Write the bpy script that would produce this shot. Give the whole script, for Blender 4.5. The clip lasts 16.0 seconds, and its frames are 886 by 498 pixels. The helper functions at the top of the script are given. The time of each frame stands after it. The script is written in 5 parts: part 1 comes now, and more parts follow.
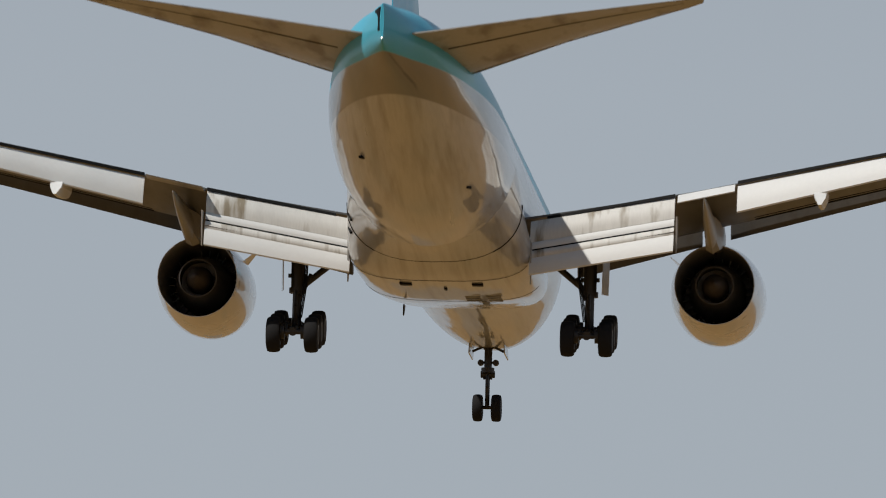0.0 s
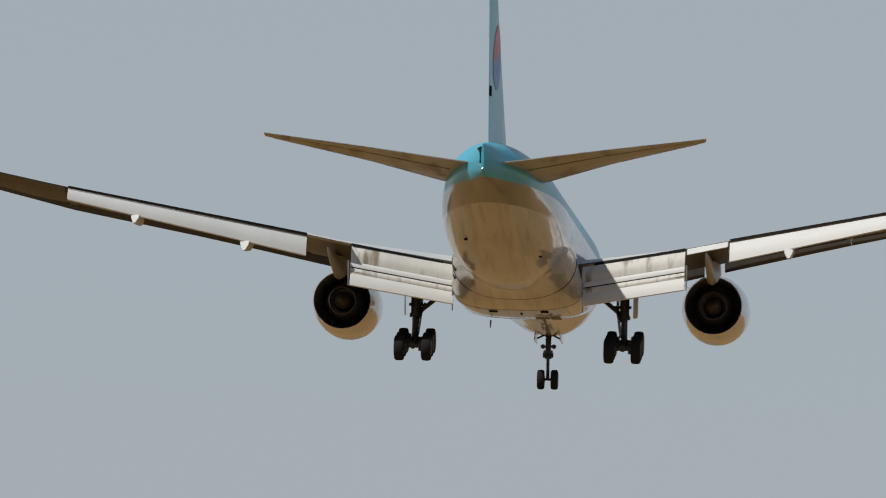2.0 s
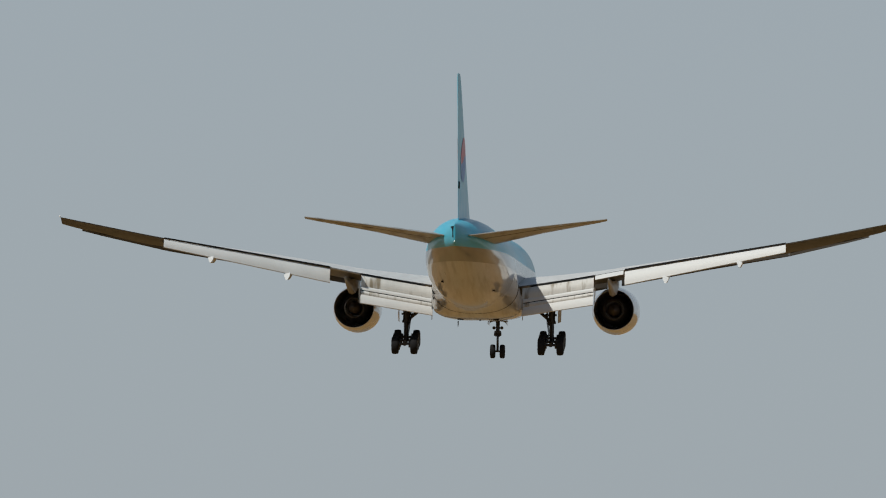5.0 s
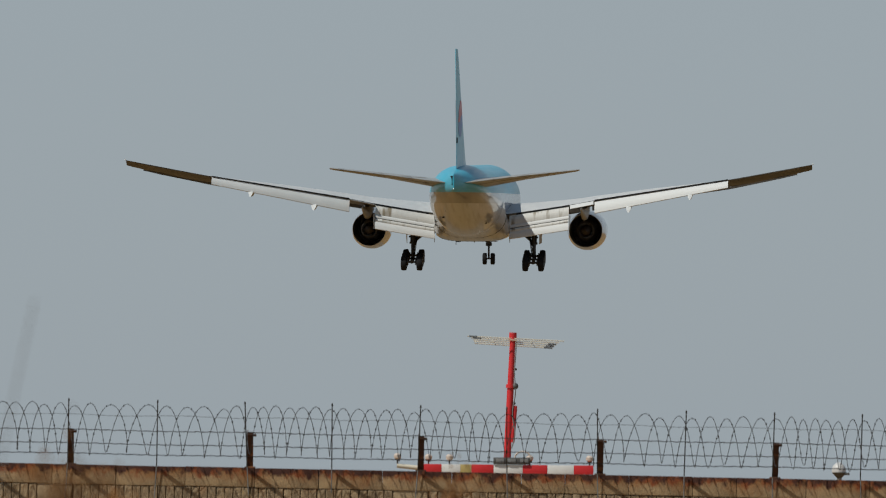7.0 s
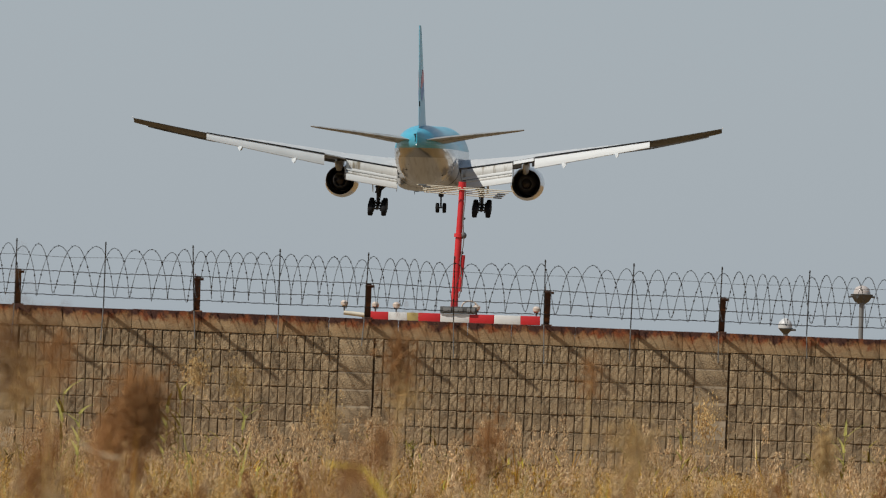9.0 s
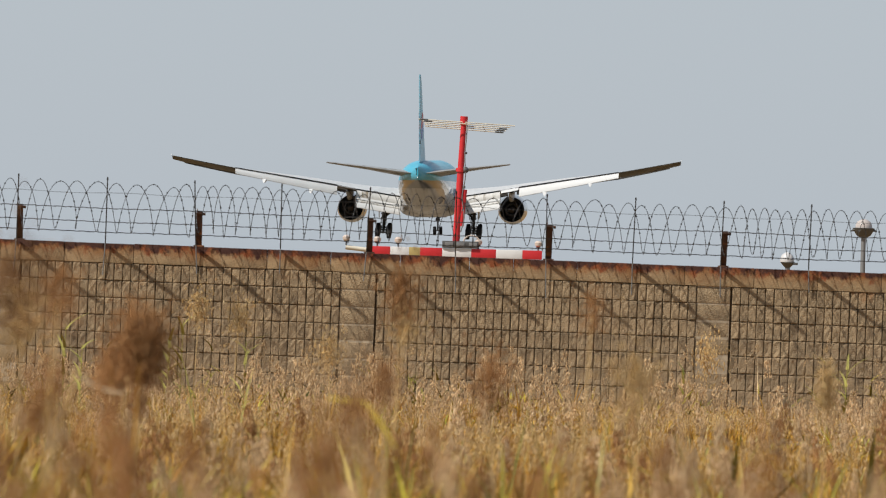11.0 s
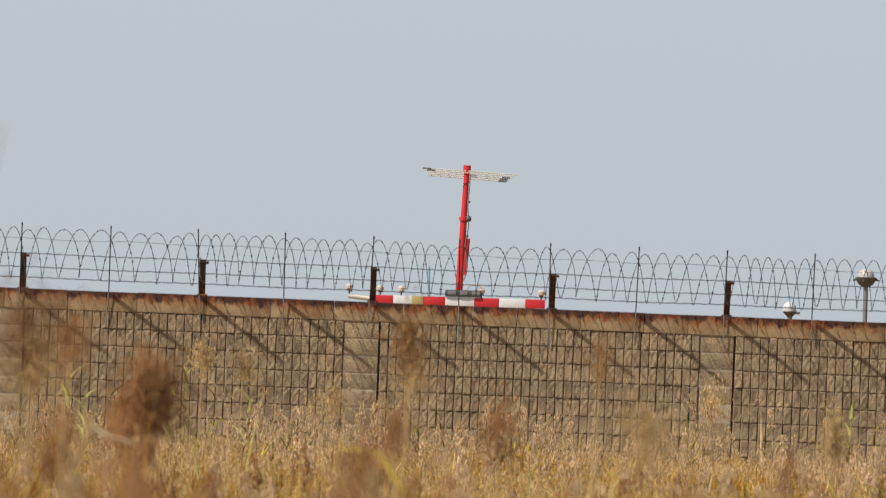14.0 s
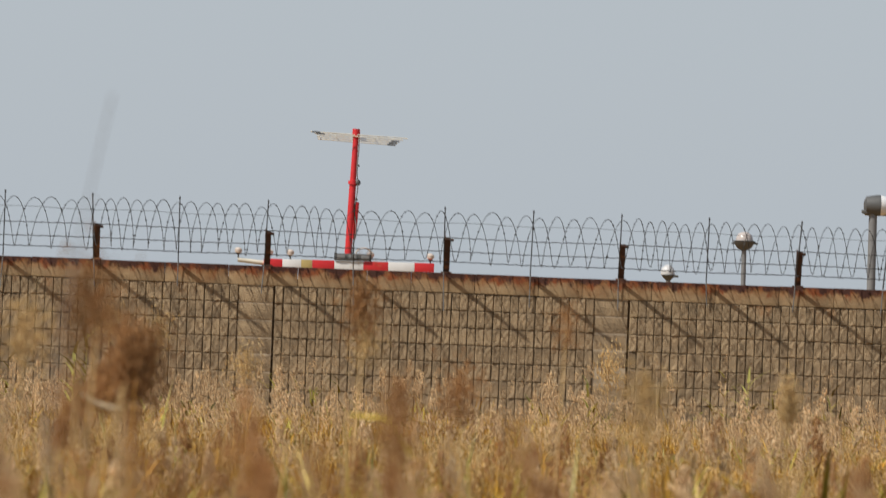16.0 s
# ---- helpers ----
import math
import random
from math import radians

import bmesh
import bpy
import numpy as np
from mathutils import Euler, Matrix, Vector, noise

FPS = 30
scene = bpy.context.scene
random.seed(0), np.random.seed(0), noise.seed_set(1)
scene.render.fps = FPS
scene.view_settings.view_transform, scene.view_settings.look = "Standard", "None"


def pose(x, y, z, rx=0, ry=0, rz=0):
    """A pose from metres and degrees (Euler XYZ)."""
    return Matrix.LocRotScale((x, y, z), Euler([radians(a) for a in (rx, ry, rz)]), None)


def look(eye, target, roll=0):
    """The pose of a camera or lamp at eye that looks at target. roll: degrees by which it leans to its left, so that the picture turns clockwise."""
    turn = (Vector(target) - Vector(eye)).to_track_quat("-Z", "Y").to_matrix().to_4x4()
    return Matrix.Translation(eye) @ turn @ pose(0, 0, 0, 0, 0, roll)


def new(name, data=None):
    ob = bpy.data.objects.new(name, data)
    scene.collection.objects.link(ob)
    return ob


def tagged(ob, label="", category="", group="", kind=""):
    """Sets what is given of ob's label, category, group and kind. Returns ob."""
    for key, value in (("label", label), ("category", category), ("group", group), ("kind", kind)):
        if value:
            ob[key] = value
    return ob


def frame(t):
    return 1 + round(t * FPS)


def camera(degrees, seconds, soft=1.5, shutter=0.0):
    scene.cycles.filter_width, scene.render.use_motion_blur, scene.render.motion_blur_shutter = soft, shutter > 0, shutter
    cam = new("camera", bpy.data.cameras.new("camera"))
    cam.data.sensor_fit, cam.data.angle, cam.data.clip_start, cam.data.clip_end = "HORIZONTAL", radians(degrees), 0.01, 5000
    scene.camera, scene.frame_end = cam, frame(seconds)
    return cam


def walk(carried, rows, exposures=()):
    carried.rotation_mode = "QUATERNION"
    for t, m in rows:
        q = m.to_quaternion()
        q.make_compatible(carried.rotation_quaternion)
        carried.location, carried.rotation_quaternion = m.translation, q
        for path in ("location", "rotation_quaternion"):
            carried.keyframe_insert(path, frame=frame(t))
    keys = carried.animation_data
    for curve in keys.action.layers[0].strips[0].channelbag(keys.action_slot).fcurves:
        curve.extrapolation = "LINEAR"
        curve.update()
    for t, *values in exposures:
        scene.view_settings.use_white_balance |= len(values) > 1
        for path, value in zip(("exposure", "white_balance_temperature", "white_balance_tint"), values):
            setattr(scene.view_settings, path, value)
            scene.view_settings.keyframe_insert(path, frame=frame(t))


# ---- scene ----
cam = camera(5.344, 16.0, soft=0.95, shutter=0.4)
cam.data.dof.use_dof = True
cam.data.dof.focus_distance = 270.0
cam.data.dof.aperture_fstop = 13.0


def aim(az, el, roll, x=0.0):
    """The camera, turned to azimuth and elevation and leaning left by roll, in degrees; x metres to the side of its first stand."""
    return pose(x, 0, 1.6, 0, 0, -az) @ pose(0, 0, 0, 90 + el) @ pose(0, 0, 0, 0, 0, roll)


AIMS = (
    (0.0, -0.0170, 8.2832, 1.524), (0.5, 0.0062, 7.3758, 1.186), (1.0, -0.1769, 6.4690, 1.165), (1.5, -0.5777, 5.8140, 0.657),
    (2.0, -0.4740, 5.3021, 1.371), (2.5, -0.3511, 4.8104, 2.069), (3.0, -0.3893, 4.3134, 2.305), (3.5, -0.3010, 3.9180, 1.545),
    (4.0, -0.2184, 3.4755, 1.223), (4.2, -0.2265, 3.3621, 1.049), (6.3, -0.2392, 2.0840, 0.700), (6.5, -0.2750, 1.8932, 0.751),
    (7.0, -0.2288, 1.5677, 0.569), (7.5, -0.1239, 1.2618, 0.730), (8.0, 0.0222, 0.9323, 0.999), (8.5, 0.0861, 0.6684, 1.466),
    (9.0, 0.0936, 0.6587, 1.733), (9.5, 0.1025, 0.5479, 1.895), (10.0, 0.1007, 0.4543, 1.764), (10.2, 0.0796, 0.4114, 1.887),
    (12.3, 0.1198, 0.1615, 1.109), (12.5, 0.1201, 0.1735, 1.157), (13.0, 0.0958, 0.2074, 1.444), (13.5, -0.0021, 0.2389, 1.603),
    (14.0, 0.0779, 0.5580, 1.699, -0.03), (14.1, 0.0339, 0.6321, 1.65, -0.040), (14.2, -0.1047, 0.8063, 1.50, -0.050), (14.3, -0.1324, 0.9432, 1.30, -0.060), (14.4, -0.1570, 0.9452, 0.90, -0.070),
    (14.5, 0.1095, 0.8963, 0.25, -0.08), (14.6, 0.1627, 0.6497, 1.00, -0.110), (14.7, -0.0392, 0.6444, 1.30, -0.150), (14.8, -0.3348, 0.6760, 1.50, -0.200), (14.9, -0.3617, 0.7988, 1.40, -0.250),
    (14.96, 0.3500, 0.8530, 1.370, -0.27), (15.0, 0.3543, 0.8533, 1.373, -0.29), (15.04, 0.3590, 0.8525, 1.380, -0.31), (15.1, 0.4867, 0.7646, 1.50, -0.330), (15.2, 0.7753, 0.7316, 1.60, -0.370), (15.3, 0.8410, 0.7340, 1.70, -0.400), (15.4, 0.8494, 0.7003, 1.75, -0.420),
    (15.5, 0.7733, 0.6698, 1.758, -0.43),
    (16.0, 0.9052, 0.3584, 1.682, -0.46),
)
walk(cam, [(t, aim(*r)) for t, *r in AIMS],
     exposures=[(0.0, -0.35, 6550, 10), (2.0, -0.36, 6540, 9), (4.0, -0.41, 6500, 8), (6.5, -0.53, 6370, 6), (7.0, -0.54, 6370, 6), (8.0, -0.55, 6370, 6), (8.5, -0.53, 6400, 6),
                (9.0, -0.33, 6430, 8), (10.0, -0.16, 6460, 10), (12.3, 0.11, 6500, 10), (14.0, 0.09, 6500, 10), (14.5, 0.08, 6500, 10), (15.0, -0.03, 6500, 10), (16.0, -0.07, 6500, 10)])

# ---- daylight: a clear hazy noon, the sun high behind the camera and to its left ----
SUN = Vector((-1.5, -1.0, 2.2)).normalized()
world = bpy.data.worlds.new("sky")
scene.world = world
world.use_nodes = True
wn = world.node_tree
sky = wn.nodes.new("ShaderNodeTexSky")
sky.sky_type = "NISHITA"
sky.sun_disc = False
sky.sun_elevation = math.asin(SUN.z)
sky.sun_rotation = math.atan2(SUN.x, SUN.y)
sky.dust_density = 1.0
sky.air_density = 1.0
haze = wn.nodes.new("ShaderNodeMix")  # thin even haze over the whole sky
haze.data_type = "RGBA"
haze.inputs["Factor"].default_value = 0.88
heights = wn.nodes.new("ShaderNodeTexCoord")
split = wn.nodes.new("ShaderNodeSeparateXYZ")
wn.links.new(heights.outputs["Generated"], split.inputs[0])
climb = wn.nodes.new("ShaderNodeMapRange")
climb.inputs["From Min"].default_value, climb.inputs["From Max"].default_value = 0.16, 0.58
wn.links.new(split.outputs["Z"], climb.inputs["Value"])
thin = wn.nodes.new("ShaderNodeMix")  # pale at the horizon, deeper blue overhead
thin.data_type = "RGBA"
thin.inputs["A"].default_value = (4.85, 5.4, 6.0, 1)
thin.inputs["B"].default_value = (0.9, 1.45, 2.4, 1)
wn.links.new(climb.outputs["Result"], thin.inputs["Factor"])
wn.links.new(thin.outputs["Result"], haze.inputs["B"])
wn.links.new(sky.outputs["Color"], haze.inputs["A"])
wn.links.new(haze.outputs["Result"], wn.nodes["Background"].inputs["Color"])
wn.nodes["Background"].inputs["Strength"].default_value = 0.10
sun = new("sun", bpy.data.lights.new("sun", "SUN"))
sun.data.energy = 4.6
sun.data.angle = radians(0.9)
sun.data.color = (1.0, 0.955, 0.89)
sun.matrix_world = look(SUN * 50, (0, 0, 0))


# ---- materials ----
def material(name, colour, rough=0.6, metal=0.0, scale=4.0, vary=0.25, bump=0.0, island=0.0, obj=0.0, stain=None, coat=0.0, stretch=None):
    """A node material: two scales of noise on the colour, wear on the roughness, fine relief, and shade that changes from piece to piece."""
    m = bpy.data.materials.new(name)
    m.use_nodes = True
    nt = m.node_tree
    b = nt.nodes["Principled BSDF"]
    tc = nt.nodes.new("ShaderNodeTexCoord")
    mp = nt.nodes.new("ShaderNodeMapping")
    mp.inputs["Scale"].default_value = stretch or (1, 1, 1)
    nt.links.new(tc.outputs["Object"], mp.inputs["Vector"])

    def noise_tex(s, detail=4.0):
        n = nt.nodes.new("ShaderNodeTexNoise")
        n.inputs["Scale"].default_value = s
        n.inputs["Detail"].default_value = detail
        nt.links.new(mp.outputs["Vector"], n.inputs["Vector"])
        return n.outputs["Fac"]

    def math_node(op, a, c):
        n = nt.nodes.new("ShaderNodeMath")
        n.operation = op
        for i, v in enumerate((a, c)):
            if isinstance(v, (int, float)):
                n.inputs[i].default_value = v
            else:
                nt.links.new(v, n.inputs[i])
        return n.outputs[0]

    big, fine = noise_tex(scale, 5.0), noise_tex(scale * 9, 3.0)
    f = math_node("ADD", math_node("MULTIPLY", big, 0.65), math_node("MULTIPLY", fine, 0.35))
    f = math_node("MULTIPLY", math_node("SUBTRACT", f, 0.5), 2.0 * vary * 2)
    if island:
        g = nt.nodes.new("ShaderNodeNewGeometry")
        f = math_node("ADD", f, math_node("MULTIPLY", math_node("SUBTRACT", g.outputs["Random Per Island"], 0.5), 2 * island))
    if obj:
        g = nt.nodes.new("ShaderNodeObjectInfo")
        f = math_node("ADD", f, math_node("MULTIPLY", math_node("SUBTRACT", g.outputs["Random"], 0.5), 2 * obj))
    f = math_node("ADD", f, 1.0)
    mix = nt.nodes.new("ShaderNodeMix")
    mix.data_type, mix.blend_type = "RGBA", "MULTIPLY"
    mix.inputs["Factor"].default_value = 1.0
    mix.inputs["A"].default_value = (*colour, 1)
    nt.links.new(f, mix.inputs["B"])
    out = mix.outputs["Result"]
    if stain:
        c2, s2, lo, hi = stain
        ramp = nt.nodes.new("ShaderNodeMapRange")
        ramp.inputs["From Min"].default_value, ramp.inputs["From Max"].default_value = lo, hi
        nt.links.new(noise_tex(s2, 6.0), ramp.inputs["Value"])
        mx = nt.nodes.new("ShaderNodeMix")
        mx.data_type = "RGBA"
        nt.links.new(ramp.outputs["Result"], mx.inputs["Factor"])
        nt.links.new(out, mx.inputs["A"])
        mx.inputs["B"].default_value = (*c2, 1)
        out = mx.outputs["Result"]
    nt.links.new(out, b.inputs["Base Color"])
    nt.links.new(math_node("ADD", math_node("MULTIPLY", math_node("SUBTRACT", big, 0.5), 0.3), rough), b.inputs["Roughness"])
    b.inputs["Metallic"].default_value = metal
    b.inputs["Specular IOR Level"].default_value = 0.12 if max(colour) < 0.03 else 0.5
    b.inputs["Coat Weight"].default_value = coat
    b.inputs["Coat Roughness"].default_value = 0.05
    if bump:
        bp = nt.nodes.new("ShaderNodeBump")
        bp.inputs["Strength"].default_value = min(1.0, bump * 20)
        bp.inputs["Distance"].default_value = bump
        nt.links.new(fine, bp.inputs["Height"])
        nt.links.new(bp.outputs["Normal"], b.inputs["Normal"])
    return m


def add_bands(m, bands, tilt=0.0, front=None):
    """Repaint m in bands of height z (object space, shifted by tilt * y): (from z, colour), lowest first, over its own colour; front: (from z, to z, metal)."""
    nt = m.node_tree
    b = nt.nodes["Principled BSDF"]
    src = b.inputs["Base Color"].links[0].from_socket
    tc = nt.nodes.new("ShaderNodeTexCoord")
    sp = nt.nodes.new("ShaderNodeSeparateXYZ")
    nt.links.new(tc.outputs["Object"], sp.inputs[0])
    ad = nt.nodes.new("ShaderNodeMath")
    ad.operation = "MULTIPLY_ADD"
    nt.links.new(sp.outputs["Y"], ad.inputs[0])
    ad.inputs[1].default_value = tilt
    nt.links.new(sp.outputs["Z"], ad.inputs[2])
    for z, colour in bands:
        st = nt.nodes.new("ShaderNodeMapRange")
        st.inputs["From Min"].default_value, st.inputs["From Max"].default_value = z - 0.02, z + 0.02
        nt.links.new(ad.outputs[0], st.inputs["Value"])
        mx = nt.nodes.new("ShaderNodeMix")
        mx.data_type = "RGBA"
        nt.links.new(st.outputs["Result"], mx.inputs["Factor"])
        nt.links.new(src, mx.inputs["A"])
        mx.inputs["B"].default_value = (*colour, 1)
        src = mx.outputs["Result"]
    nt.links.new(src, b.inputs["Base Color"])
    if front:
        lo, hi, metal = front
        val = None
        for edge, s in ((lo, 1), (hi, -1)):
            st = nt.nodes.new("ShaderNodeMapRange")
            st.inputs["From Min"].default_value, st.inputs["From Max"].default_value = edge - 0.02, edge + 0.02
            st.inputs["To Min"].default_value, st.inputs["To Max"].default_value = (0, 1) if s > 0 else (metal, 0)
            nt.links.new(ad.outputs[0], st.inputs["Value"])
            if val is None:
                val = st.outputs["Result"]
            else:
                mu = nt.nodes.new("ShaderNodeMath")
                mu.operation = "MULTIPLY"
                nt.links.new(val, mu.inputs[0])
                nt.links.new(st.outputs["Result"], mu.inputs[1])
                val = mu.outputs[0]
        nt.links.new(val, b.inputs["Metallic"])


def add_ripple(m, scale, depth):
    """The slight waviness of riveted sheet, which makes reflections waver."""
    nt = m.node_tree
    b = nt.nodes["Principled BSDF"]
    tc = nt.nodes.new("ShaderNodeTexCoord")
    n = nt.nodes.new("ShaderNodeTexNoise")
    n.inputs["Scale"].default_value = scale
    n.inputs["Detail"].default_value = 1.5
    mp = nt.nodes.new("ShaderNodeMapping")
    mp.inputs["Scale"].default_value = (1.5, 0.22, 1.5)
    nt.links.new(tc.outputs["Object"], mp.inputs["Vector"])
    nt.links.new(mp.outputs["Vector"], n.inputs["Vector"])
    bp = nt.nodes.new("ShaderNodeBump")
    bp.inputs["Strength"].default_value = 1.0
    bp.inputs["Distance"].default_value = depth
    nt.links.new(n.outputs["Fac"], bp.inputs["Height"])
    nt.links.new(bp.outputs["Normal"], b.inputs["Normal"])
    nt.links.new(bp.outputs["Normal"], b.inputs["Coat Normal"])


def add_gloss(m, z, tilt, low, high):
    """Clear coat: low under the height z, high over it."""
    nt = m.node_tree
    tc = nt.nodes.new("ShaderNodeTexCoord")
    sp = nt.nodes.new("ShaderNodeSeparateXYZ")
    nt.links.new(tc.outputs["Object"], sp.inputs[0])
    ad = nt.nodes.new("ShaderNodeMath")
    ad.operation = "MULTIPLY_ADD"
    nt.links.new(sp.outputs["Y"], ad.inputs[0])
    ad.inputs[1].default_value = tilt
    nt.links.new(sp.outputs["Z"], ad.inputs[2])
    for socket, a, c in (("Coat Weight", low, high), ("Specular IOR Level", 0.5, 0.2)):
        st = nt.nodes.new("ShaderNodeMapRange")
        st.inputs["From Min"].default_value, st.inputs["From Max"].default_value = z - 0.02, z + 0.02
        st.inputs["To Min"].default_value, st.inputs["To Max"].default_value = a, c
        nt.links.new(ad.outputs[0], st.inputs["Value"])
        nt.links.new(st.outputs["Result"], nt.nodes["Principled BSDF"].inputs[socket])


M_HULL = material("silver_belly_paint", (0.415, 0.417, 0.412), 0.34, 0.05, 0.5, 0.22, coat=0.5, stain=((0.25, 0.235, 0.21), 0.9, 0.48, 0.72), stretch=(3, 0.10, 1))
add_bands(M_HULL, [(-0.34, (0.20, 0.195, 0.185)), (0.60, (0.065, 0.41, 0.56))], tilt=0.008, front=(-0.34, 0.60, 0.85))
add_ripple(M_HULL, 0.8, 0.05)
add_gloss(M_HULL, 0.60, 0.008, 0.8, 0.15)
M_BLUE = material("pale_blue_paint", (0.08, 0.42, 0.57), 0.38, 0, 0.6, 0.08, coat=0.2)
M_WING = material("wing_grey_paint", (0.29, 0.28, 0.26), 0.42, 0, 0.8, 0.12, stain=((0.22, 0.20, 0.17), 1.2, 0.5, 0.85), stretch=(2.5, 0.6, 1))
M_TAIL = material("tailplane_grey_paint", (0.345, 0.34, 0.325), 0.42, 0, 0.7, 0.14, stain=((0.17, 0.15, 0.125), 0.8, 0.54, 0.68), stretch=(1.2, 0.5, 1))
M_POLISH = material("polished_metal", (0.75, 0.75, 0.74), 0.3, 1.0, 2, 0.08)
# Wing grey taken down to near-black: the underside's shade is in this colour
M_UNDER_SHADED = material("wing_underside_shaded_paint", (0.095, 0.095, 0.093), 0.5, 0, 0.8, 0.14, stain=((0.075, 0.07, 0.065), 1.2, 0.5, 0.85), stretch=(2.5, 0.6, 1))
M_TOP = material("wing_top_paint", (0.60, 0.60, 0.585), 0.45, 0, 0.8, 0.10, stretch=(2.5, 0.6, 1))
M_FLAP = material("flap_white_paint", (0.625, 0.63, 0.615), 0.62, 0, 0.7, 0.06)
M_SOOT = material("sooty_flap_paint", (0.585, 0.575, 0.54), 0.6, 0, 0.9, 0.12, stain=((0.24, 0.20, 0.14), 1.0, 0.54, 0.70), stretch=(2.2, 0.7, 0.35))
M_NACELLE = material("nacelle_paint", (0.48, 0.47, 0.45), 0.3, 0, 0.7, 0.12, coat=1.0)
M_DARK = material("dark_duct_metal", (0.36, 0.35, 0.34), 0.6, 0.0, 3, 0.2)
M_BURNT = material("burnt_exhaust_metal", (0.07, 0.058, 0.05), 0.6, 0.5, 2.5, 0.3)
M_CORE = material("heat_greyed_core", (0.075, 0.07, 0.066), 0.7, 0.1, 2.5, 0.25)
M_TYRE = material("tyre_rubber", (0.016, 0.016, 0.017), 0.8, 0, 6, 0.2)
M_STEEL = material("gear_steel", (0.03, 0.028, 0.027), 0.5, 0.2, 5, 0.25)
M_HUB = material("wheel_hub_grey", (0.05, 0.05, 0.05), 0.5, 0.3, 5, 0.2)
M_PIPE_GREY = material("vane_grey", (0.22, 0.215, 0.21), 0.5, 0.1, 5, 0.2)
M_BLACK = material("black_gap_shade_and_details", (0.008, 0.008, 0.008), 0.7, 0, 4, 0.2)
M_REDPT = material("roundel_red", (0.55, 0.10, 0.13), 0.4, 0, 2, 0.08)
M_BLUEPT = material("roundel_blue", (0.10, 0.22, 0.50), 0.4, 0, 2, 0.08)
M_CONC = material("weathered_concrete", (0.33, 0.245, 0.15), 0.9, 0, 7, 0.36, bump=0.02, stain=((0.20, 0.15, 0.10), 0.9, 0.5, 0.75))
M_BLOCK = material("split_block", (0.312, 0.226, 0.131), 0.92, 0, 6, 0.5, bump=0.03, island=0.16, obj=0.0)
M_BLOCKP = material("split_block_piece", (0.312, 0.226, 0.131), 0.92, 0, 6, 0.5, bump=0.03, obj=0.16)
M_MORTAR = material("pale_mortar", (0.44, 0.35, 0.24), 0.95, 0, 5, 0.3)
M_JOINT = material("dark_mortar", (0.14, 0.10, 0.062), 0.95, 0, 5, 0.25)
M_COPING = material("rust_stained_coping", (0.36, 0.25, 0.135), 0.9, 0, 5, 0.4, bump=0.02)


def add_rust(m, top, drop, colours):
    """Rust that has run down from the posts and bars on the wall's top edge: ragged tongues, longest where the noise is strongest."""
    nt = m.node_tree
    b = nt.nodes["Principled BSDF"]
    src = b.inputs["Base Color"].links[0].from_socket
    tc = nt.nodes.new("ShaderNodeTexCoord")
    sp = nt.nodes.new("ShaderNodeSeparateXYZ")
    nt.links.new(tc.outputs["Object"], sp.inputs[0])
    for (c, sx, seed, lo, hi) in colours:
        mp = nt.nodes.new("ShaderNodeMapping")
        mp.inputs["Scale"].default_value = (sx, 0.2, sx * 0.75)
        mp.inputs["Location"].default_value = (seed, seed, 0)
        nt.links.new(tc.outputs["Object"], mp.inputs["Vector"])
        n = nt.nodes.new("ShaderNodeTexNoise")
        n.inputs["Scale"].default_value = 1.0
        n.inputs["Detail"].default_value = 6.0
        n.inputs["Roughness"].default_value = 0.66
        nt.links.new(mp.outputs["Vector"], n.inputs["Vector"])
        ad = nt.nodes.new("ShaderNodeMath")
        ad.operation = "MULTIPLY_ADD"
        nt.links.new(sp.outputs["Z"], ad.inputs[0])
        ad.inputs[1].default_value = 0.4 / drop
        nt.links.new(n.outputs["Fac"], ad.inputs[2])
        st = nt.nodes.new("ShaderNodeMapRange")
        st.inputs["From Min"].default_value, st.inputs["From Max"].default_value = lo + 0.4 / drop * top, hi + 0.4 / drop * top
        nt.links.new(ad.outputs[0], st.inputs["Value"])
        mx = nt.nodes.new("ShaderNodeMix")
        mx.data_type = "RGBA"
        nt.links.new(st.outputs["Result"], mx.inputs["Factor"])
        nt.links.new(src, mx.inputs["A"])
        mx.inputs["B"].default_value = (*c, 1)
        src = mx.outputs["Result"]
    nt.links.new(src, b.inputs["Base Color"])


add_rust(M_COPING, 2.115, 0.27, (((0.27, 0.125, 0.042), 2.0, 3.0, 0.16, 0.46), ((0.23, 0.062, 0.017), 5.5, 6.0, 0.33, 0.45), ((0.055, 0.018, 0.010), 4.0, 9.0, 0.34, 0.45)))
add_rust(M_CONC, 2.115, 0.8, (((0.30, 0.16, 0.065), 5.0, 5.0, 0.30, 0.5),))
add_rust(M_BLOCK, 2.115, 0.7, (((0.27, 0.13, 0.05), 2.2, 2.0, 0.34, 0.5),))
M_RUST = material("rusty_steel", (0.075, 0.036, 0.022), 0.85, 0.1, 9, 0.45, stain=((0.28, 0.11, 0.04), 6, 0.56, 0.68))
M_WIRE = material("galvanised_wire", (0.05, 0.048, 0.046), 0.6, 0.3, 8, 0.25)
M_PIPE = material("grey_pipe", (0.22, 0.22, 0.215), 0.55, 0.2, 6, 0.2)
M_RED = material("signal_red", (0.62, 0.025, 0.03), 0.5, 0, 3, 0.12)
M_WHITE = material("signal_white", (0.80, 0.79, 0.76), 0.5, 0, 3, 0.06)
M_OCHRE = material("ochre_patch", (0.50, 0.38, 0.14), 0.7, 0, 3, 0.15)
M_AMBER = material("amber_lens", (0.62, 0.52, 0.44), 0.3, 0, 3, 0.1)
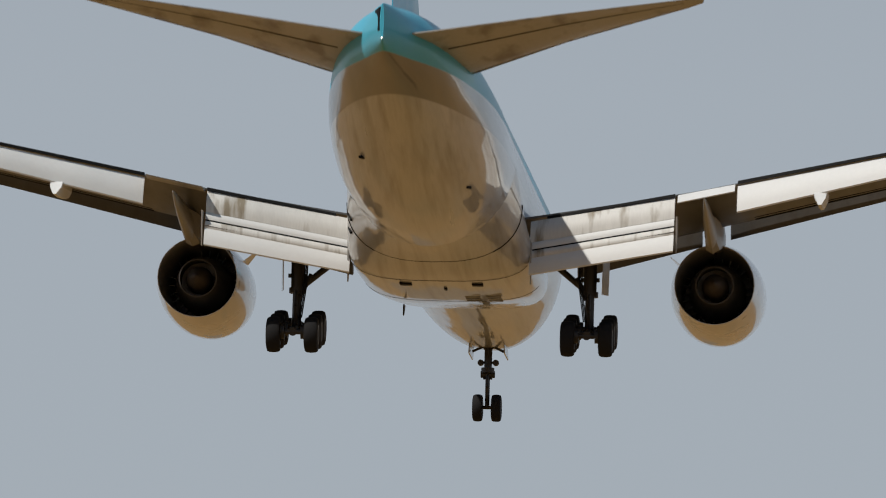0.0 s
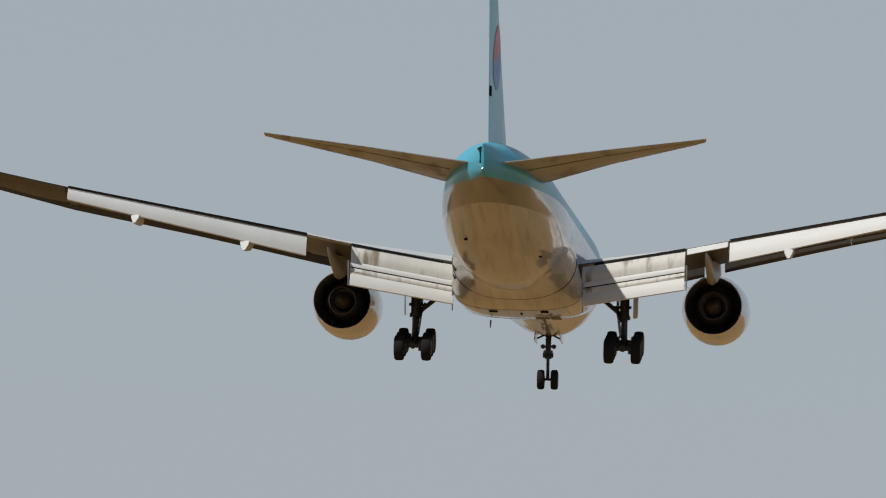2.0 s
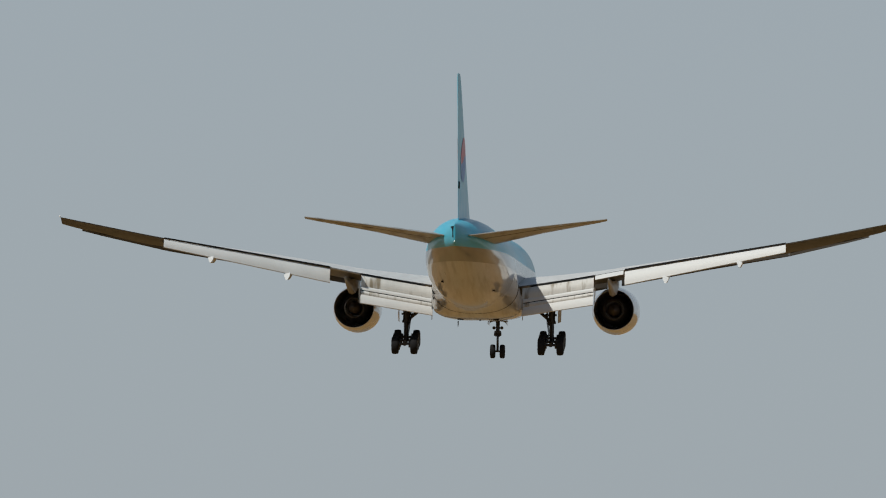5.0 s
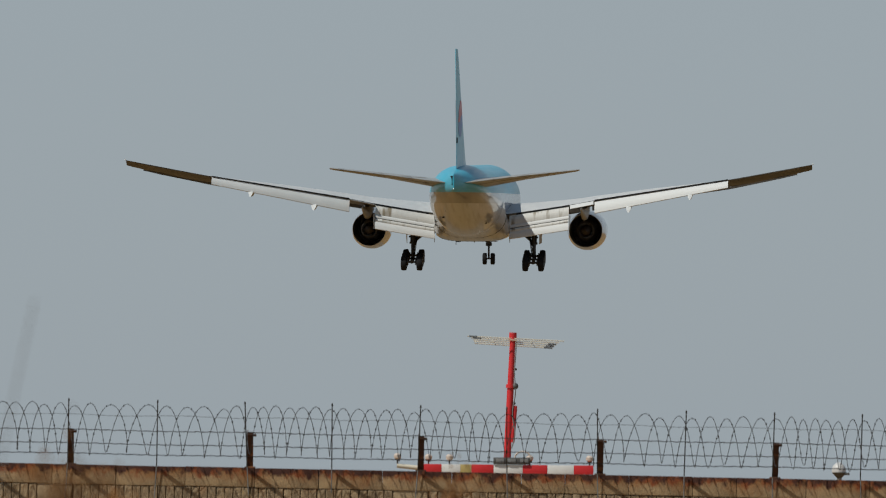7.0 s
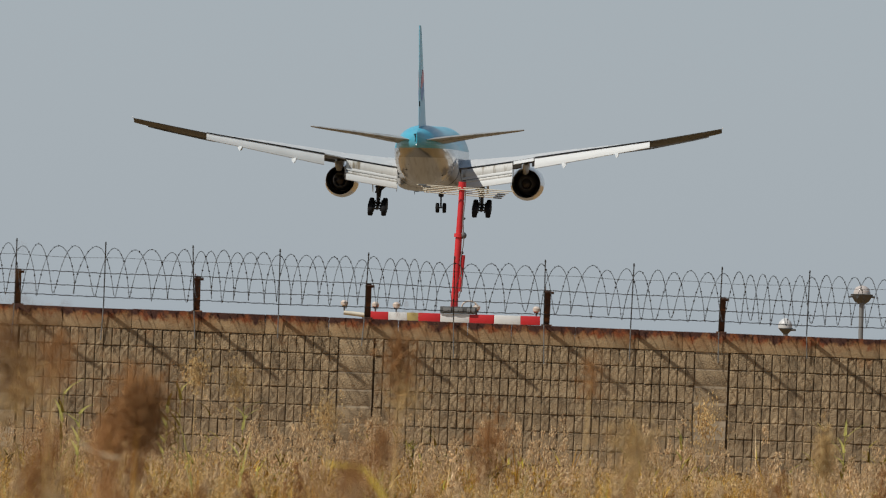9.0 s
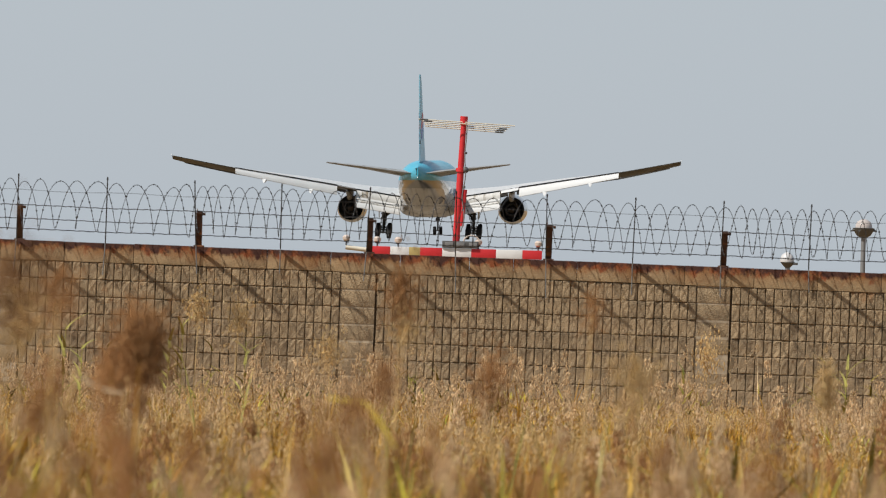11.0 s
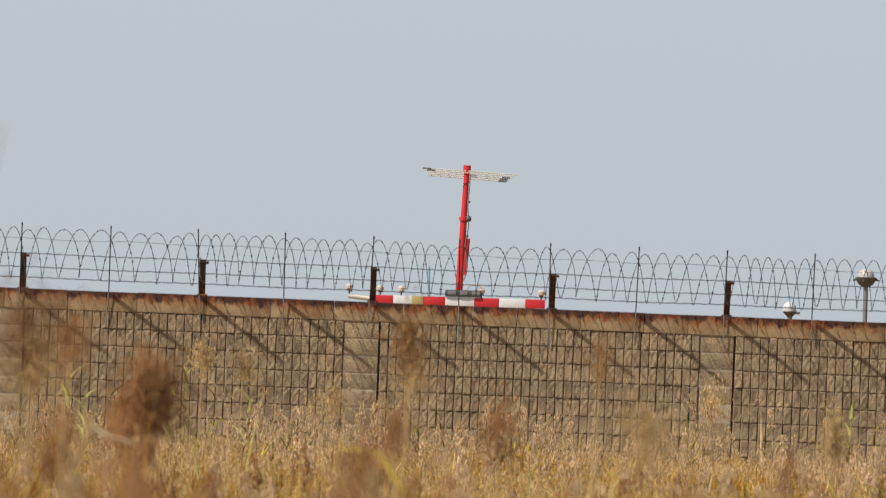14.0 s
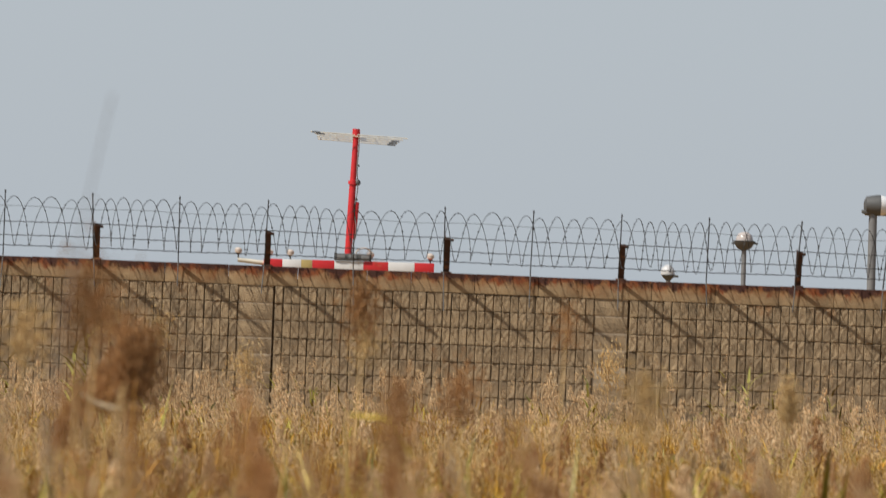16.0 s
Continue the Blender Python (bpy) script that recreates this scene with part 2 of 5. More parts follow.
M_CASE = material("grey_equipment_case", (0.11, 0.11, 0.105), 0.6, 0.2, 3, 0.2)
M_CREAM = material("cream_boom", (0.66, 0.60, 0.47), 0.6, 0, 3, 0.12)
M_GROUND = material("dry_grassland", (0.275, 0.15, 0.043), 0.95, 0, 0.05, 0.25, stain=((0.19, 0.125, 0.042), 0.02, 0.45, 0.7))


# ---- mesh helpers ----
def part(name, bm, mat, parent=None, label="", smooth=True):
    me = bpy.data.meshes.new(name)
    bmesh.ops.recalc_face_normals(bm, faces=bm.faces[:])
    bm.to_mesh(me)
    bm.free()
    if smooth:
        me.shade_smooth()
        me.set_sharp_from_angle(angle=radians(38))
    for m in (mat if isinstance(mat, (list, tuple)) else [mat]):
        me.materials.append(m)
    ob = new(name, me)
    ob.parent = parent
    if label:
        ob["label"] = label
    return ob


def thing(name, label, category, group="", kind="", m=None):
    ob = new(name)
    if m is not None:
        ob.matrix_world = m
    return tagged(ob, label, category, group, kind)


def box(bm, c, s, m=Matrix(), bevel=0.0):
    r = bmesh.ops.create_cube(bm, size=1.0, matrix=Matrix.Translation(c) @ m @ Matrix.Diagonal((*s, 1)))
    if bevel:
        ed = {e for v in r["verts"] for e in v.link_edges}
        bmesh.ops.bevel(bm, geom=list(ed), offset=bevel, segments=2, affect="EDGES", profile=0.6)
    return bm


def tube(bm, a, b, r0, r1=None, n=12):
    a, b = Vector(a), Vector(b)
    d = b - a
    m = Matrix.Translation((a + b) / 2) @ d.to_track_quat("Z", "Y").to_matrix().to_4x4()
    bmesh.ops.create_cone(bm, cap_ends=True, segments=n, radius1=r0, radius2=r0 if r1 is None else r1, depth=d.length, matrix=m)
    return bm


def skin(bm, rings, close=True, caps=True):
    """Join rings of points into a skin."""
    vs = [[bm.verts.new(p) for p in r] for r in rings]
    n = len(vs[0])
    for r, q in zip(vs, vs[1:]):
        for i in range(n if close else n - 1):
            bm.faces.new((r[i], r[(i + 1) % n], q[(i + 1) % n], q[i]))
    if caps:
        bm.faces.new(vs[0][::-1])
        bm.faces.new(vs[-1])
    return bm


def turned(bm, prof, c=(0, 0, 0), axis="Y", n=40, caps=False):
    """A body of revolution: prof is (along, radius)."""
    rings = []
    for a, r in prof:
        ring = []
        for i in range(n):
            u, v = r * math.cos(2 * math.pi * i / n), r * math.sin(2 * math.pi * i / n)
            p = (u, a, v) if axis == "Y" else (a, u, v) if axis == "X" else (u, v, a)
            ring.append((p[0] + c[0], p[1] + c[1], p[2] + c[2]))
        rings.append(ring)
    return skin(bm, rings, True, caps)


def lerp_rows(rows, x):
    """Linear values at x from rows (x, ...)."""
    for a, b in zip(rows, rows[1:]):
        if x <= b[0]:
            k = (x - a[0]) / (b[0] - a[0])
            return [p + (q - p) * k for p, q in zip(a[1:], b[1:])]
    return list(rows[-1][1:])


# ---- the ground: one sheet that falls away behind the wall to the airfield ----
def ground_height(y):
    if y < 150:
        return 0.0
    k = min(1.0, (y - 150) / 550)
    return -12.3 * k * k * (3 - 2 * k)


def build_ground():
    ys = [-4000, -1500, -400, -60, 0, 10, 20, 40, 60, 80, 100, 120, 133, 134, 140, 150] + list(range(160, 720, 20)) + [900, 1400, 2200, 3200, 4600]
    xs = [-4500, -2000, -800, -300, -100, -40, -20, -10, 0, 10, 20, 40, 100, 300, 800, 2000, 4500]
    bm = bmesh.new()
    skin(bm, [[(x, y, ground_height(y)) for x in xs] for y in ys], close=False, caps=False)
    tagged(part("ground", bm, M_GROUND), "flat dry straw-coloured grassland reaching to the horizon", "ground", kind="structure")
    bm = bmesh.new()
    box(bm, (0, 2900, -12.27), (60, 3900, 0.06))
    tagged(part("runway", bm, material("runway_asphalt", (0.17, 0.125, 0.075), 0.9, 0, 0.2, 0.2)), "long grey asphalt runway on the airfield", "runway", kind="structure")


build_ground()

# ---- the airliner: nose along +y, the origin on the hull's axis above the main gear ----
HULL = (  # y, centre z, half width, half height
    (31.8, -1.25, 0.05, 0.05), (31.3, -1.2, 0.66, 0.64), (30.2, -1.08, 1.4, 1.36), (28.5, -0.8, 2.1, 2.1), (26.5, -0.45, 2.62, 2.66),
    (24.0, -0.15, 2.95, 3.0), (21.5, -0.02, 3.08, 3.11), (19.0, 0.0, 3.1, 3.1), (8.0, 0.0, 3.1, 3.1), (-4.0, 0.0, 3.1, 3.1), (-10.0, 0.0, 3.1, 3.1),
    (-12.5, 0.04, 3.1, 3.07), (-15.0, 0.18, 3.04, 2.96), (-17.5, 0.40, 2.92, 2.76), (-20.0, 0.66, 2.72, 2.48), (-22.5, 0.95, 2.42, 2.15),
    (-25.0, 1.18, 2.06, 1.80), (-27.0, 1.36, 1.58, 1.48), (-28.8, 1.50, 0.98, 1.14), (-30.2, 1.62, 0.55, 0.90), (-31.1, 1.70, 0.22, 0.72), (-31.5, 1.74, 0.06, 0.60),
)
WING = (  # x, y and z of the leading edge, y and z of the trailing edge, thickness
    (0.0, 13.6, -1.3, -1.4, -1.6, 1.5), (3.1, 11.4, -1.15, -1.6, -1.25, 1.3), (8.6, 7.5, -0.48, -2.2, -0.40, 0.9), (10.9, 5.9, -0.16, -2.5, 0.03, 0.85),
    (16.5, 1.9, 0.66, -4.45, 0.95, 0.7), (23.0, -2.7, 1.48, -6.7, 1.98, 0.5), (27.5, -5.9, 2.32, -8.3, 2.82, 0.36), (29.6, -7.4, 2.76, -9.0, 3.22, 0.28), (30.35, -8.0, 2.94, -9.25, 3.36, 0.2),
)
FOIL = ((0, 0), (0.02, 0.28), (0.08, 0.5), (0.2, 0.62), (0.38, 0.62), (0.6, 0.45), (0.8, 0.22), (1, 0.03),
        (1, -0.03), (0.8, -0.1), (0.6, -0.24), (0.38, -0.38), (0.2, -0.4), (0.08, -0.34), (0.02, -0.2))


def foil_ring(x, yl, zl, yt, zt, th):
    return [(x, yl + (yt - yl) * u, zl + (zt - zl) * u + th * v) for u, v in FOIL]


def mirrored(points, s):
    return [(p[0] * s, p[1], p[2]) for p in points]


def smooth_rows(rows, steps=3):
    """Rows with Catmull-Rom values put between them."""
    out = []
    for i in range(len(rows) - 1):
        p0, p1, p2, p3 = rows[max(0, i - 1)], rows[i], rows[i + 1], rows[min(len(rows) - 1, i + 2)]
        for k in range(steps):
            t = k / steps
            out.append(tuple(0.5 * (2 * b + (c - a) * t + (2 * a - 5 * b + 4 * c - d) * t * t + (3 * b - a - 3 * c + d) * t ** 3)
                             for a, b, c, d in zip(p0, p1, p2, p3)))
    return out + [rows[-1]]


def plate(bm, sections, th, s):
    """A bent panel: each section is a line of (x, y, z) points on its upper side; th is its thickness."""
    rings = []
    for sec in sections:
        n = len(sec)
        low = [(p[0], p[1] + 0.45 * th * math.sin(math.pi * i / (n - 1)) + 0.25 * th, p[2] - th * (0.35 + 0.65 * math.sin(math.pi * min(1, i / (n - 1) + 0.15)))) for i, p in enumerate(sec)]
        rings.append(mirrored(list(sec) + low[::-1], s))
    return skin(bm, rings)


def flap_panel(name, spans, k0, k1, mat, parent, s, label="", th=0.16, sag=0.06):
    """One strip of a flap between the fractions k0 and k1 of its drop. spans: (x, top y, top z, bottom y, bottom z)."""
    secs = []
    for i in range(7):
        x, ty, tz, by, bz = [a + (b - a) * i / 6 for a, b in zip(spans[0], spans[1])]
        sec = []
        for j in range(6):
            k = k0 + (k1 - k0) * j / 5
            arch = sag * math.sin(math.pi * (k - k0) / (k1 - k0))
            sec.append((x, ty + (by - ty) * k - arch, tz + (bz - tz) * k + arch * 0.3))
        secs.append(sec)
    return part(name, plate(bmesh.new(), secs, th, s), mat, parent, label)


def canoe(bm, x, y0, y1, z0, z1, w, h, s):
    """A flap track fairing from y0 (front) to y1 (back)."""
    rings = []
    for i in range(13):
        u = i / 12
        r = min(1.0, 0.25 + u / 0.16) ** 0.5 * max(0.02, 1 - u ** 1.6) ** 0.7
        cy, cz = y0 + (y1 - y0) * u, z0 + (z1 - z0) * u
        rings.append([(s * (x + w * r * math.cos(a)), cy, cz + h * r * math.sin(a)) for a in [2 * math.pi * k / 14 for k in range(14)]])
    return skin(bm, rings)


def wheel(parent, c, r, w, label=""):
    prof = [(-w * 0.5, r * 0.56), (-w * 0.52, r * 0.75), (-w * 0.46, r * 0.92), (-w * 0.3, r * 0.985), (0, r), (w * 0.3, r * 0.985), (w * 0.46, r * 0.92), (w * 0.52, r * 0.75), (w * 0.5, r * 0.56)]
    part_at = Vector(c)
    wh = part("wheel", turned(bmesh.new(), [(-w * 0.3, 0.02), (-w * 0.34, r * 0.3), (-w * 0.5, r * 0.5), (-w * 0.5, r * 0.58), (w * 0.5, r * 0.58), (w * 0.5, r * 0.5), (w * 0.34, r * 0.3), (w * 0.3, 0.02)], axis="X", n=22, caps=True), M_HUB, parent)
    wh.location = c
    tyre = part("tyre", turned(bmesh.new(), prof, axis="X", n=30), M_TYRE, parent, "black rubber tyre")
    tyre.location = part_at
    return wh


def build_hull(plane):
    rings = []
    for y, cz, hw, hh in smooth_rows(HULL, 3):
        hw, hh = max(hw, 0.03), max(hh, 0.03)
        rings.append([(hw * math.cos(a), y, cz + hh * math.sin(a)) for a in [2 * math.pi * k / 56 for k in range(56)]])
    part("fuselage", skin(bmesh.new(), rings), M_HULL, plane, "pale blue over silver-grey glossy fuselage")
    # belly fairing between the wings
    rings = []
    rows = smooth_rows(((15.0, 2.0, -2.0, -2.7), (13.0, 2.8, -1.6, -3.0), (10.0, 3.25, -1.1, -3.26), (6.0, 3.4, -0.9, -3.58), (3.0, 3.4, -0.9, -3.70), (0.0, 3.4, -0.9, -3.72), (-3.0, 3.36, -1.0, -3.66), (-5.0, 3.3, -1.1, -3.58), (-7.0, 3.2, -1.2, -3.5), (-9.0, 3.1, -1.2, -3.35), (-12.0, 3.05, -1.2, -3.1)), 3)

    def fairing_ring(w, zt, zb, grow=0.0):
        mid, hh = (zt + zb) / 2, (zt - zb) / 2
        ring = []
        for k in range(48):
            a = 2 * math.pi * k / 48
            ca, sa = math.cos(a), math.sin(a)
            e = 0.62 if sa < 0 else 1.0
            ring.append(((w + grow) * math.copysign(abs(ca) ** e, ca), mid + (hh + grow) * math.copysign(abs(sa) ** e, sa)))
        return ring

    def faired(y, w, zt, zb, grow=0.0):
        """Behind the wing the fairing's section melts into the round hull."""
        k = min(1.0, max(0.0, (-2.0 - y) / 7.0))
        k = k * k * (3 - 2 * k)
        out = []
        for i, (x, z) in enumerate(fairing_ring(w, zt, zb, grow)):
            a = 2 * math.pi * i / 48
            r = 3.11 + grow - 0.08 * max(0.0, -8.0 - y)
            hx, hz = r * math.cos(a), (r * math.sin(a) if math.sin(a) < 0 else -0.3 * math.sin(a))
            out.append((x + (hx - x) * k, z + (hz - z) * k))
        return out

    for y, w, zt, zb in rows:
        rings.append([(x, y, z) for x, z in faired(y, w, zt, zb)])
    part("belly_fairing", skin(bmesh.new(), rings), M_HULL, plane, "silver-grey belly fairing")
    # dark panel seams across the belly fairing
    back = [(-r[0], *r[1:]) for r in rows]
    for y, ks, r in ((-5.4, (24, 31), 0.024), (-5.4, (41, 48), 0.024), (-5.4, (31, 41), 0.008), (-2.2, (27, 45), 0.007), (4.6, (27, 45), 0.005)):
        w, zt, zb = lerp_rows(back, -y)
        ring = faired(y, w, zt, zb, 0.006)
        bm = bmesh.new()
        for k in range(*ks):
            (xa, za), (xb, zb2) = ring[k % 48], ring[(k + 1) % 48]
            tube(bm, (xa, y, za), (xb, y, zb2), r, r, 5)
        part("panel_seam", bm, M_BLACK, plane)
    # blade-shaped tail cone: exhaust slot and light
    bm = bmesh.new()
    box(bm, (-0.17, -31.0, 1.84), (0.11, 0.9, 0.82), Euler((0, 0, radians(14))).to_matrix().to_4x4(), 0.05)
    part("exhaust_slot", bm, M_BLACK, plane, "dark auxiliary exhaust slot")
    lamp = material("white_tail_light", (1, 1, 1), 0.3)
    lamp.node_tree.nodes["Principled BSDF"].inputs["Emission Color"].default_value = (1, 0.95, 0.85, 1)
    lamp.node_tree.nodes["Principled BSDF"].inputs["Emission Strength"].default_value = 3.0
    bm = bmesh.new()
    bmesh.ops.create_icosphere(bm, subdivisions=2, radius=0.03, matrix=Matrix.Translation((0, -31.56, 1.17)))
    part("tail_light", bm, lamp, plane, "small bright white tail light")
    # outlets and aerials under the belly
    for x, y, z, w in ((-1.3, -1.3, -3.68, 0.44), (1.35, -1.3, -3.68, 0.40), (0.1, -0.2, -3.72, 0.10)):
        bm = bmesh.new()
        box(bm, (x, y, z), (w, 0.5, 0.12), bevel=0.02)
        part("air_outlet", bm, M_BLACK, plane)
    for x, y, z, w in ((-1.5, -20.0, -1.42, 0.14), (1.95, -16.0, -1.92, 0.12), (0.1, -14.0, -2.78, 0.08)):
        bm = bmesh.new()
        box(bm, (x, y, z), (w, 0.34, 0.10), Euler((0, 0, radians(-20))).to_matrix().to_4x4(), 0.02)
        part("drain_slot", bm, M_BLACK, plane)
    for y in (-5.9, -5.0):
        w, zt, zb = lerp_rows(back, -y)
        ring = faired(y, w, zt, zb, 0.01)
        (xa, za), (xb, zb2) = ring[26], ring[27]
        bm = bmesh.new()
        tube(bm, (xa, y + 0.15, za), (xb, y - 0.15, zb2), 0.05, 0.05, 6)
        part("side_slot", bm, M_BLACK, plane, "dark slot in the flank")
    for x in (0.9, 1.7):
        for y in (2.6, 3.2, 3.8):
            bm = bmesh.new()
            box(bm, (x, y, -3.705), (0.55, 0.10, 0.05), bevel=0.01)
            part("louvre", bm, M_PIPE_GREY, plane)
    for x, y, z in ((-1.9, 6.0, -3.66),):
        bm = bmesh.new()
        skin(bm, [[(x - 0.03, y + 0.3, z), (x + 0.03, y + 0.3, z), (x + 0.03, y - 0.2, z), (x - 0.03, y - 0.2, z)],
                  [(x - 0.02, y - 0.1, z - 0.42), (x + 0.02, y - 0.1, z - 0.42), (x + 0.02, y - 0.3, z - 0.42), (x - 0.02, y - 0.3, z - 0.42)]])
        part("blade_aerial", bm, M_STEEL, plane)


def build_wing(plane, s):
    rows = smooth_rows(WING, 3)
    rings = [mirrored(foil_ring(*r), s) for r in rows]
    wing = part("wing", skin(bmesh.new(), rings), [M_UNDER_SHADED, M_TOP], plane, "swept grey wing flexed upward")
    # downward faces get the colour with shade painted in, the rest the top paint
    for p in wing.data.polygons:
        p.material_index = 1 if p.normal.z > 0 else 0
    # the drooped slats along the leading edge
    for xa, xb in ((4.3, 9.2), (10.3, 17.03), (17.05, 23.03), (23.05, 29.0)):
        secs = []
        for i in range(5):
            x = xa + (xb - xa) * i / 4
            yl, zl, yt, zt, th = lerp_rows(WING, x)
            c = 0.16 * (yl - yt)
            secs.append(mirrored([(x, yl + 0.25 + c * 0.45 * u, zl + th * (0.42 - 0.75 * u * u) - c * 0.22 * u) for u in (0, 0.4, 0.75, 1.0)] +
                                 [(x, yl + 0.12 + c * 0.3 * u, zl + th * (0.25 - 0.6 * u) - c * 0.27 * u) for u in (1.0, 0.5, 0)], s))
        part("slat", skin(bmesh.new(), secs), M_UNDER_SHADED, wing)
    # inner double-slotted flap
    spans = ((3.30, -1.75, -1.38, -2.6, -3.43), (8.62, -2.35, -0.47, -3.4, -2.58))
    flap_panel("inner_flap", spans, 0.0, 0.40, M_SOOT, wing, s, "lowered white inner flap, sooty at its front", 0.2, 0.1)
    flap_panel("flap_vane", spans, 0.405, 0.535, M_FLAP, wing, s, "", 0.14, 0.03)
    flap_panel("flap_hinge_strip", spans, 0.565, 0.70, M_SOOT, wing, s, "", 0.16, 0.05)
    flap_panel("aft_flap", spans, 0.70, 1.0, M_FLAP, wing, s, "", 0.14, 0.04)
    # black strips added as the shade in the slot and above the flap
    flap_panel("gap_seal", spans, 0.537, 0.564, M_BLACK, wing, s, "black strip painting the shade between the flap's parts", 0.08, 0.0)
    flap_panel("gap_seal", ((3.9, -1.80, -1.18, -1.84, -1.27), (8.62, -2.42, -0.36, -2.46, -0.48)), 0.0, 1.0, M_BLACK, wing, s, "", 0.05, 0.0)
    # black backing behind the flap, so its gaps look shaded
    bm = bmesh.new()
    rings = []
    for k in (0.0, 1.0):
        x, ty, tz, by, bz = [a + (b - a) * k for a, b in zip(*spans)]
        rings.append(mirrored([(x, ty + 0.30, tz + 0.0), (x, ty + 0.32, tz - 0.5), (x, by + 0.55, bz + 0.75), (x, by + 0.3, bz + 0.72), (x, ty + 0.06, tz - 0.5)], s))
    part("flap_shroud", skin(bm, rings), M_BLACK, wing, "black backing that darkens the flap gaps")
    for x, y, z, d in ((3.36, -2.5, -3.35, 0.42), (8.72, -3.2, -2.4, 0.2)):
        bm = bmesh.new()
        skin(bm, [mirrored([(x - 0.03, y + 0.9, z + 1.1), (x + 0.03, y + 0.9, z + 1.1), (x + 0.03, y - 0.05, z + 1.1), (x - 0.03, y - 0.05, z + 1.1)], s),
                  mirrored([(x - 0.02, y + 0.25, z - d), (x + 0.02, y + 0.25, z - d), (x + 0.02, y + 0.1, z - d), (x - 0.02, y + 0.1, z - d)], s)])
        part("flap_end_plate", bm, M_WING, wing)
    # outer single-slotted flap
    spans = ((10.92, -2.65, -0.02, -3.2, -1.08), (22.9, -6.85, 1.92, -7.35, 1.30))
    flap_panel("outer_flap", spans, 0.04, 1.0, M_FLAP, wing, s, "lowered white outer flap", 0.16, 0.08)
    # black strip added for the shaded gap along the outer flap's top
    flap_panel("gap_seal", ((10.92, -2.72, 0.12, -2.75, 0.0), (22.9, -6.93, 2.03, -6.96, 1.94)), 0.0, 1.0, M_BLACK, wing, s, "", 0.04, 0.0)
    if s > 0:
        flap_panel("flaperon", ((8.72, -2.35, -0.40, -2.75, -0.72), (10.82, -2.62, 0.0, -3.0, -0.30)), 0.0, 1.0, M_FLAP, wing, s, "drooped white flaperon", 0.1, 0.02)
    else:
        flap_panel("flaperon", ((8.72, -2.1, -0.42, -3.3, -0.44), (10.82, -2.4, 0.0, -3.5, -0.03)), 0.0, 1.0, M_WING, wing, s, "grey flaperon in line with the wing", 0.1, 0.02)
    bm = bmesh.new()
    secs = []
    for i in range(6):
        x = 23.1 + 6.2 * i / 5
        yl, zl, yt, zt, th = lerp_rows(WING, x)
        secs.append(mirrored([(x, yt + 0.9, zt - 0.02), (x, yt - 0.12, zt - 0.0), (x, yt - 0.10, zt - 0.07), (x, yt + 0.5, zt - th * 0.45 - 0.12), (x, yt + 0.95, zt - th * 0.55)], s))
    aileron = part("aileron", skin(bm, secs), [M_UNDER_SHADED, M_TOP], wing)
    # same split by slope: painted-in shade below, light paint on top
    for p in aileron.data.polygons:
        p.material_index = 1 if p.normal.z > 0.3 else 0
    # dark slots behind the slats on the wing's underside
    for ua, ub in ((0.10, 0.125), (0.19, 0.205)):
        for xa, xb in ((11.3, 16.8), (17.2, 22.8), (23.2, 28.6)):
            rings = []
            for i in range(6):
                x = xa + (xb - xa) * i / 5
                yl, zl, yt, zt, th = lerp_rows(WING, x)
                p = [(x, yl + (yt - yl) * u, zl + (zt - zl) * u - th * (0.375 + 0.2 * (u - 0.1)) - d) for u, d in ((ua, 0.012), (ub, 0.012), (ub, -0.06), (ua, -0.06))]
                rings.append(mirrored(p, s))
            part("slat_slot", skin(bmesh.new(), rings), M_BLACK, wing)
    # fairings over the flap tracks
    for x, y0, y1, z0, z1, w, h in ((14.0, 0.4, -4.5, -0.34, -0.68, 0.25, 0.44), (19.5, -2.0, -6.4, 0.56, 0.46, 0.22, 0.38)):
        rings = []
        for u, r in ((0.0, 0.1), (0.15, 0.55), (0.4, 0.9), (0.8, 1.0), (1.0, 0.92)):
            cy, cz = y0 + (y1 - y0) * u, z0 + (z1 - z0) * u
            rings.append([(s * (x + w * r * px), cy + (0.45 * pz if u == 1.0 else 0.0), cz + h * r * pz) for px, pz in ((-1, 0.55), (-0.9, 0.0), (-0.25, -0.75), (0.25, -0.75), (0.9, 0.0), (1, 0.55))])
        part("flap_track_fairing", skin(bmesh.new(), rings), M_FLAP, wing, "white wedge-ended fairing", False)
    part("flap_track_fairing", canoe(bmesh.new(), 9.75, 3.2, -3.9, -1.35, -0.72, 0.24, 0.55, s), M_WING, wing, "long canoe-shaped fairing")
    bm = bmesh.new()
    bmesh.ops.create_icosphere(bm, subdivisions=1, radius=0.07, matrix=Matrix.Translation((s * 30.42, -9.2, 3.43)))
    part("wingtip_light", bm, M_WHITE, wing)


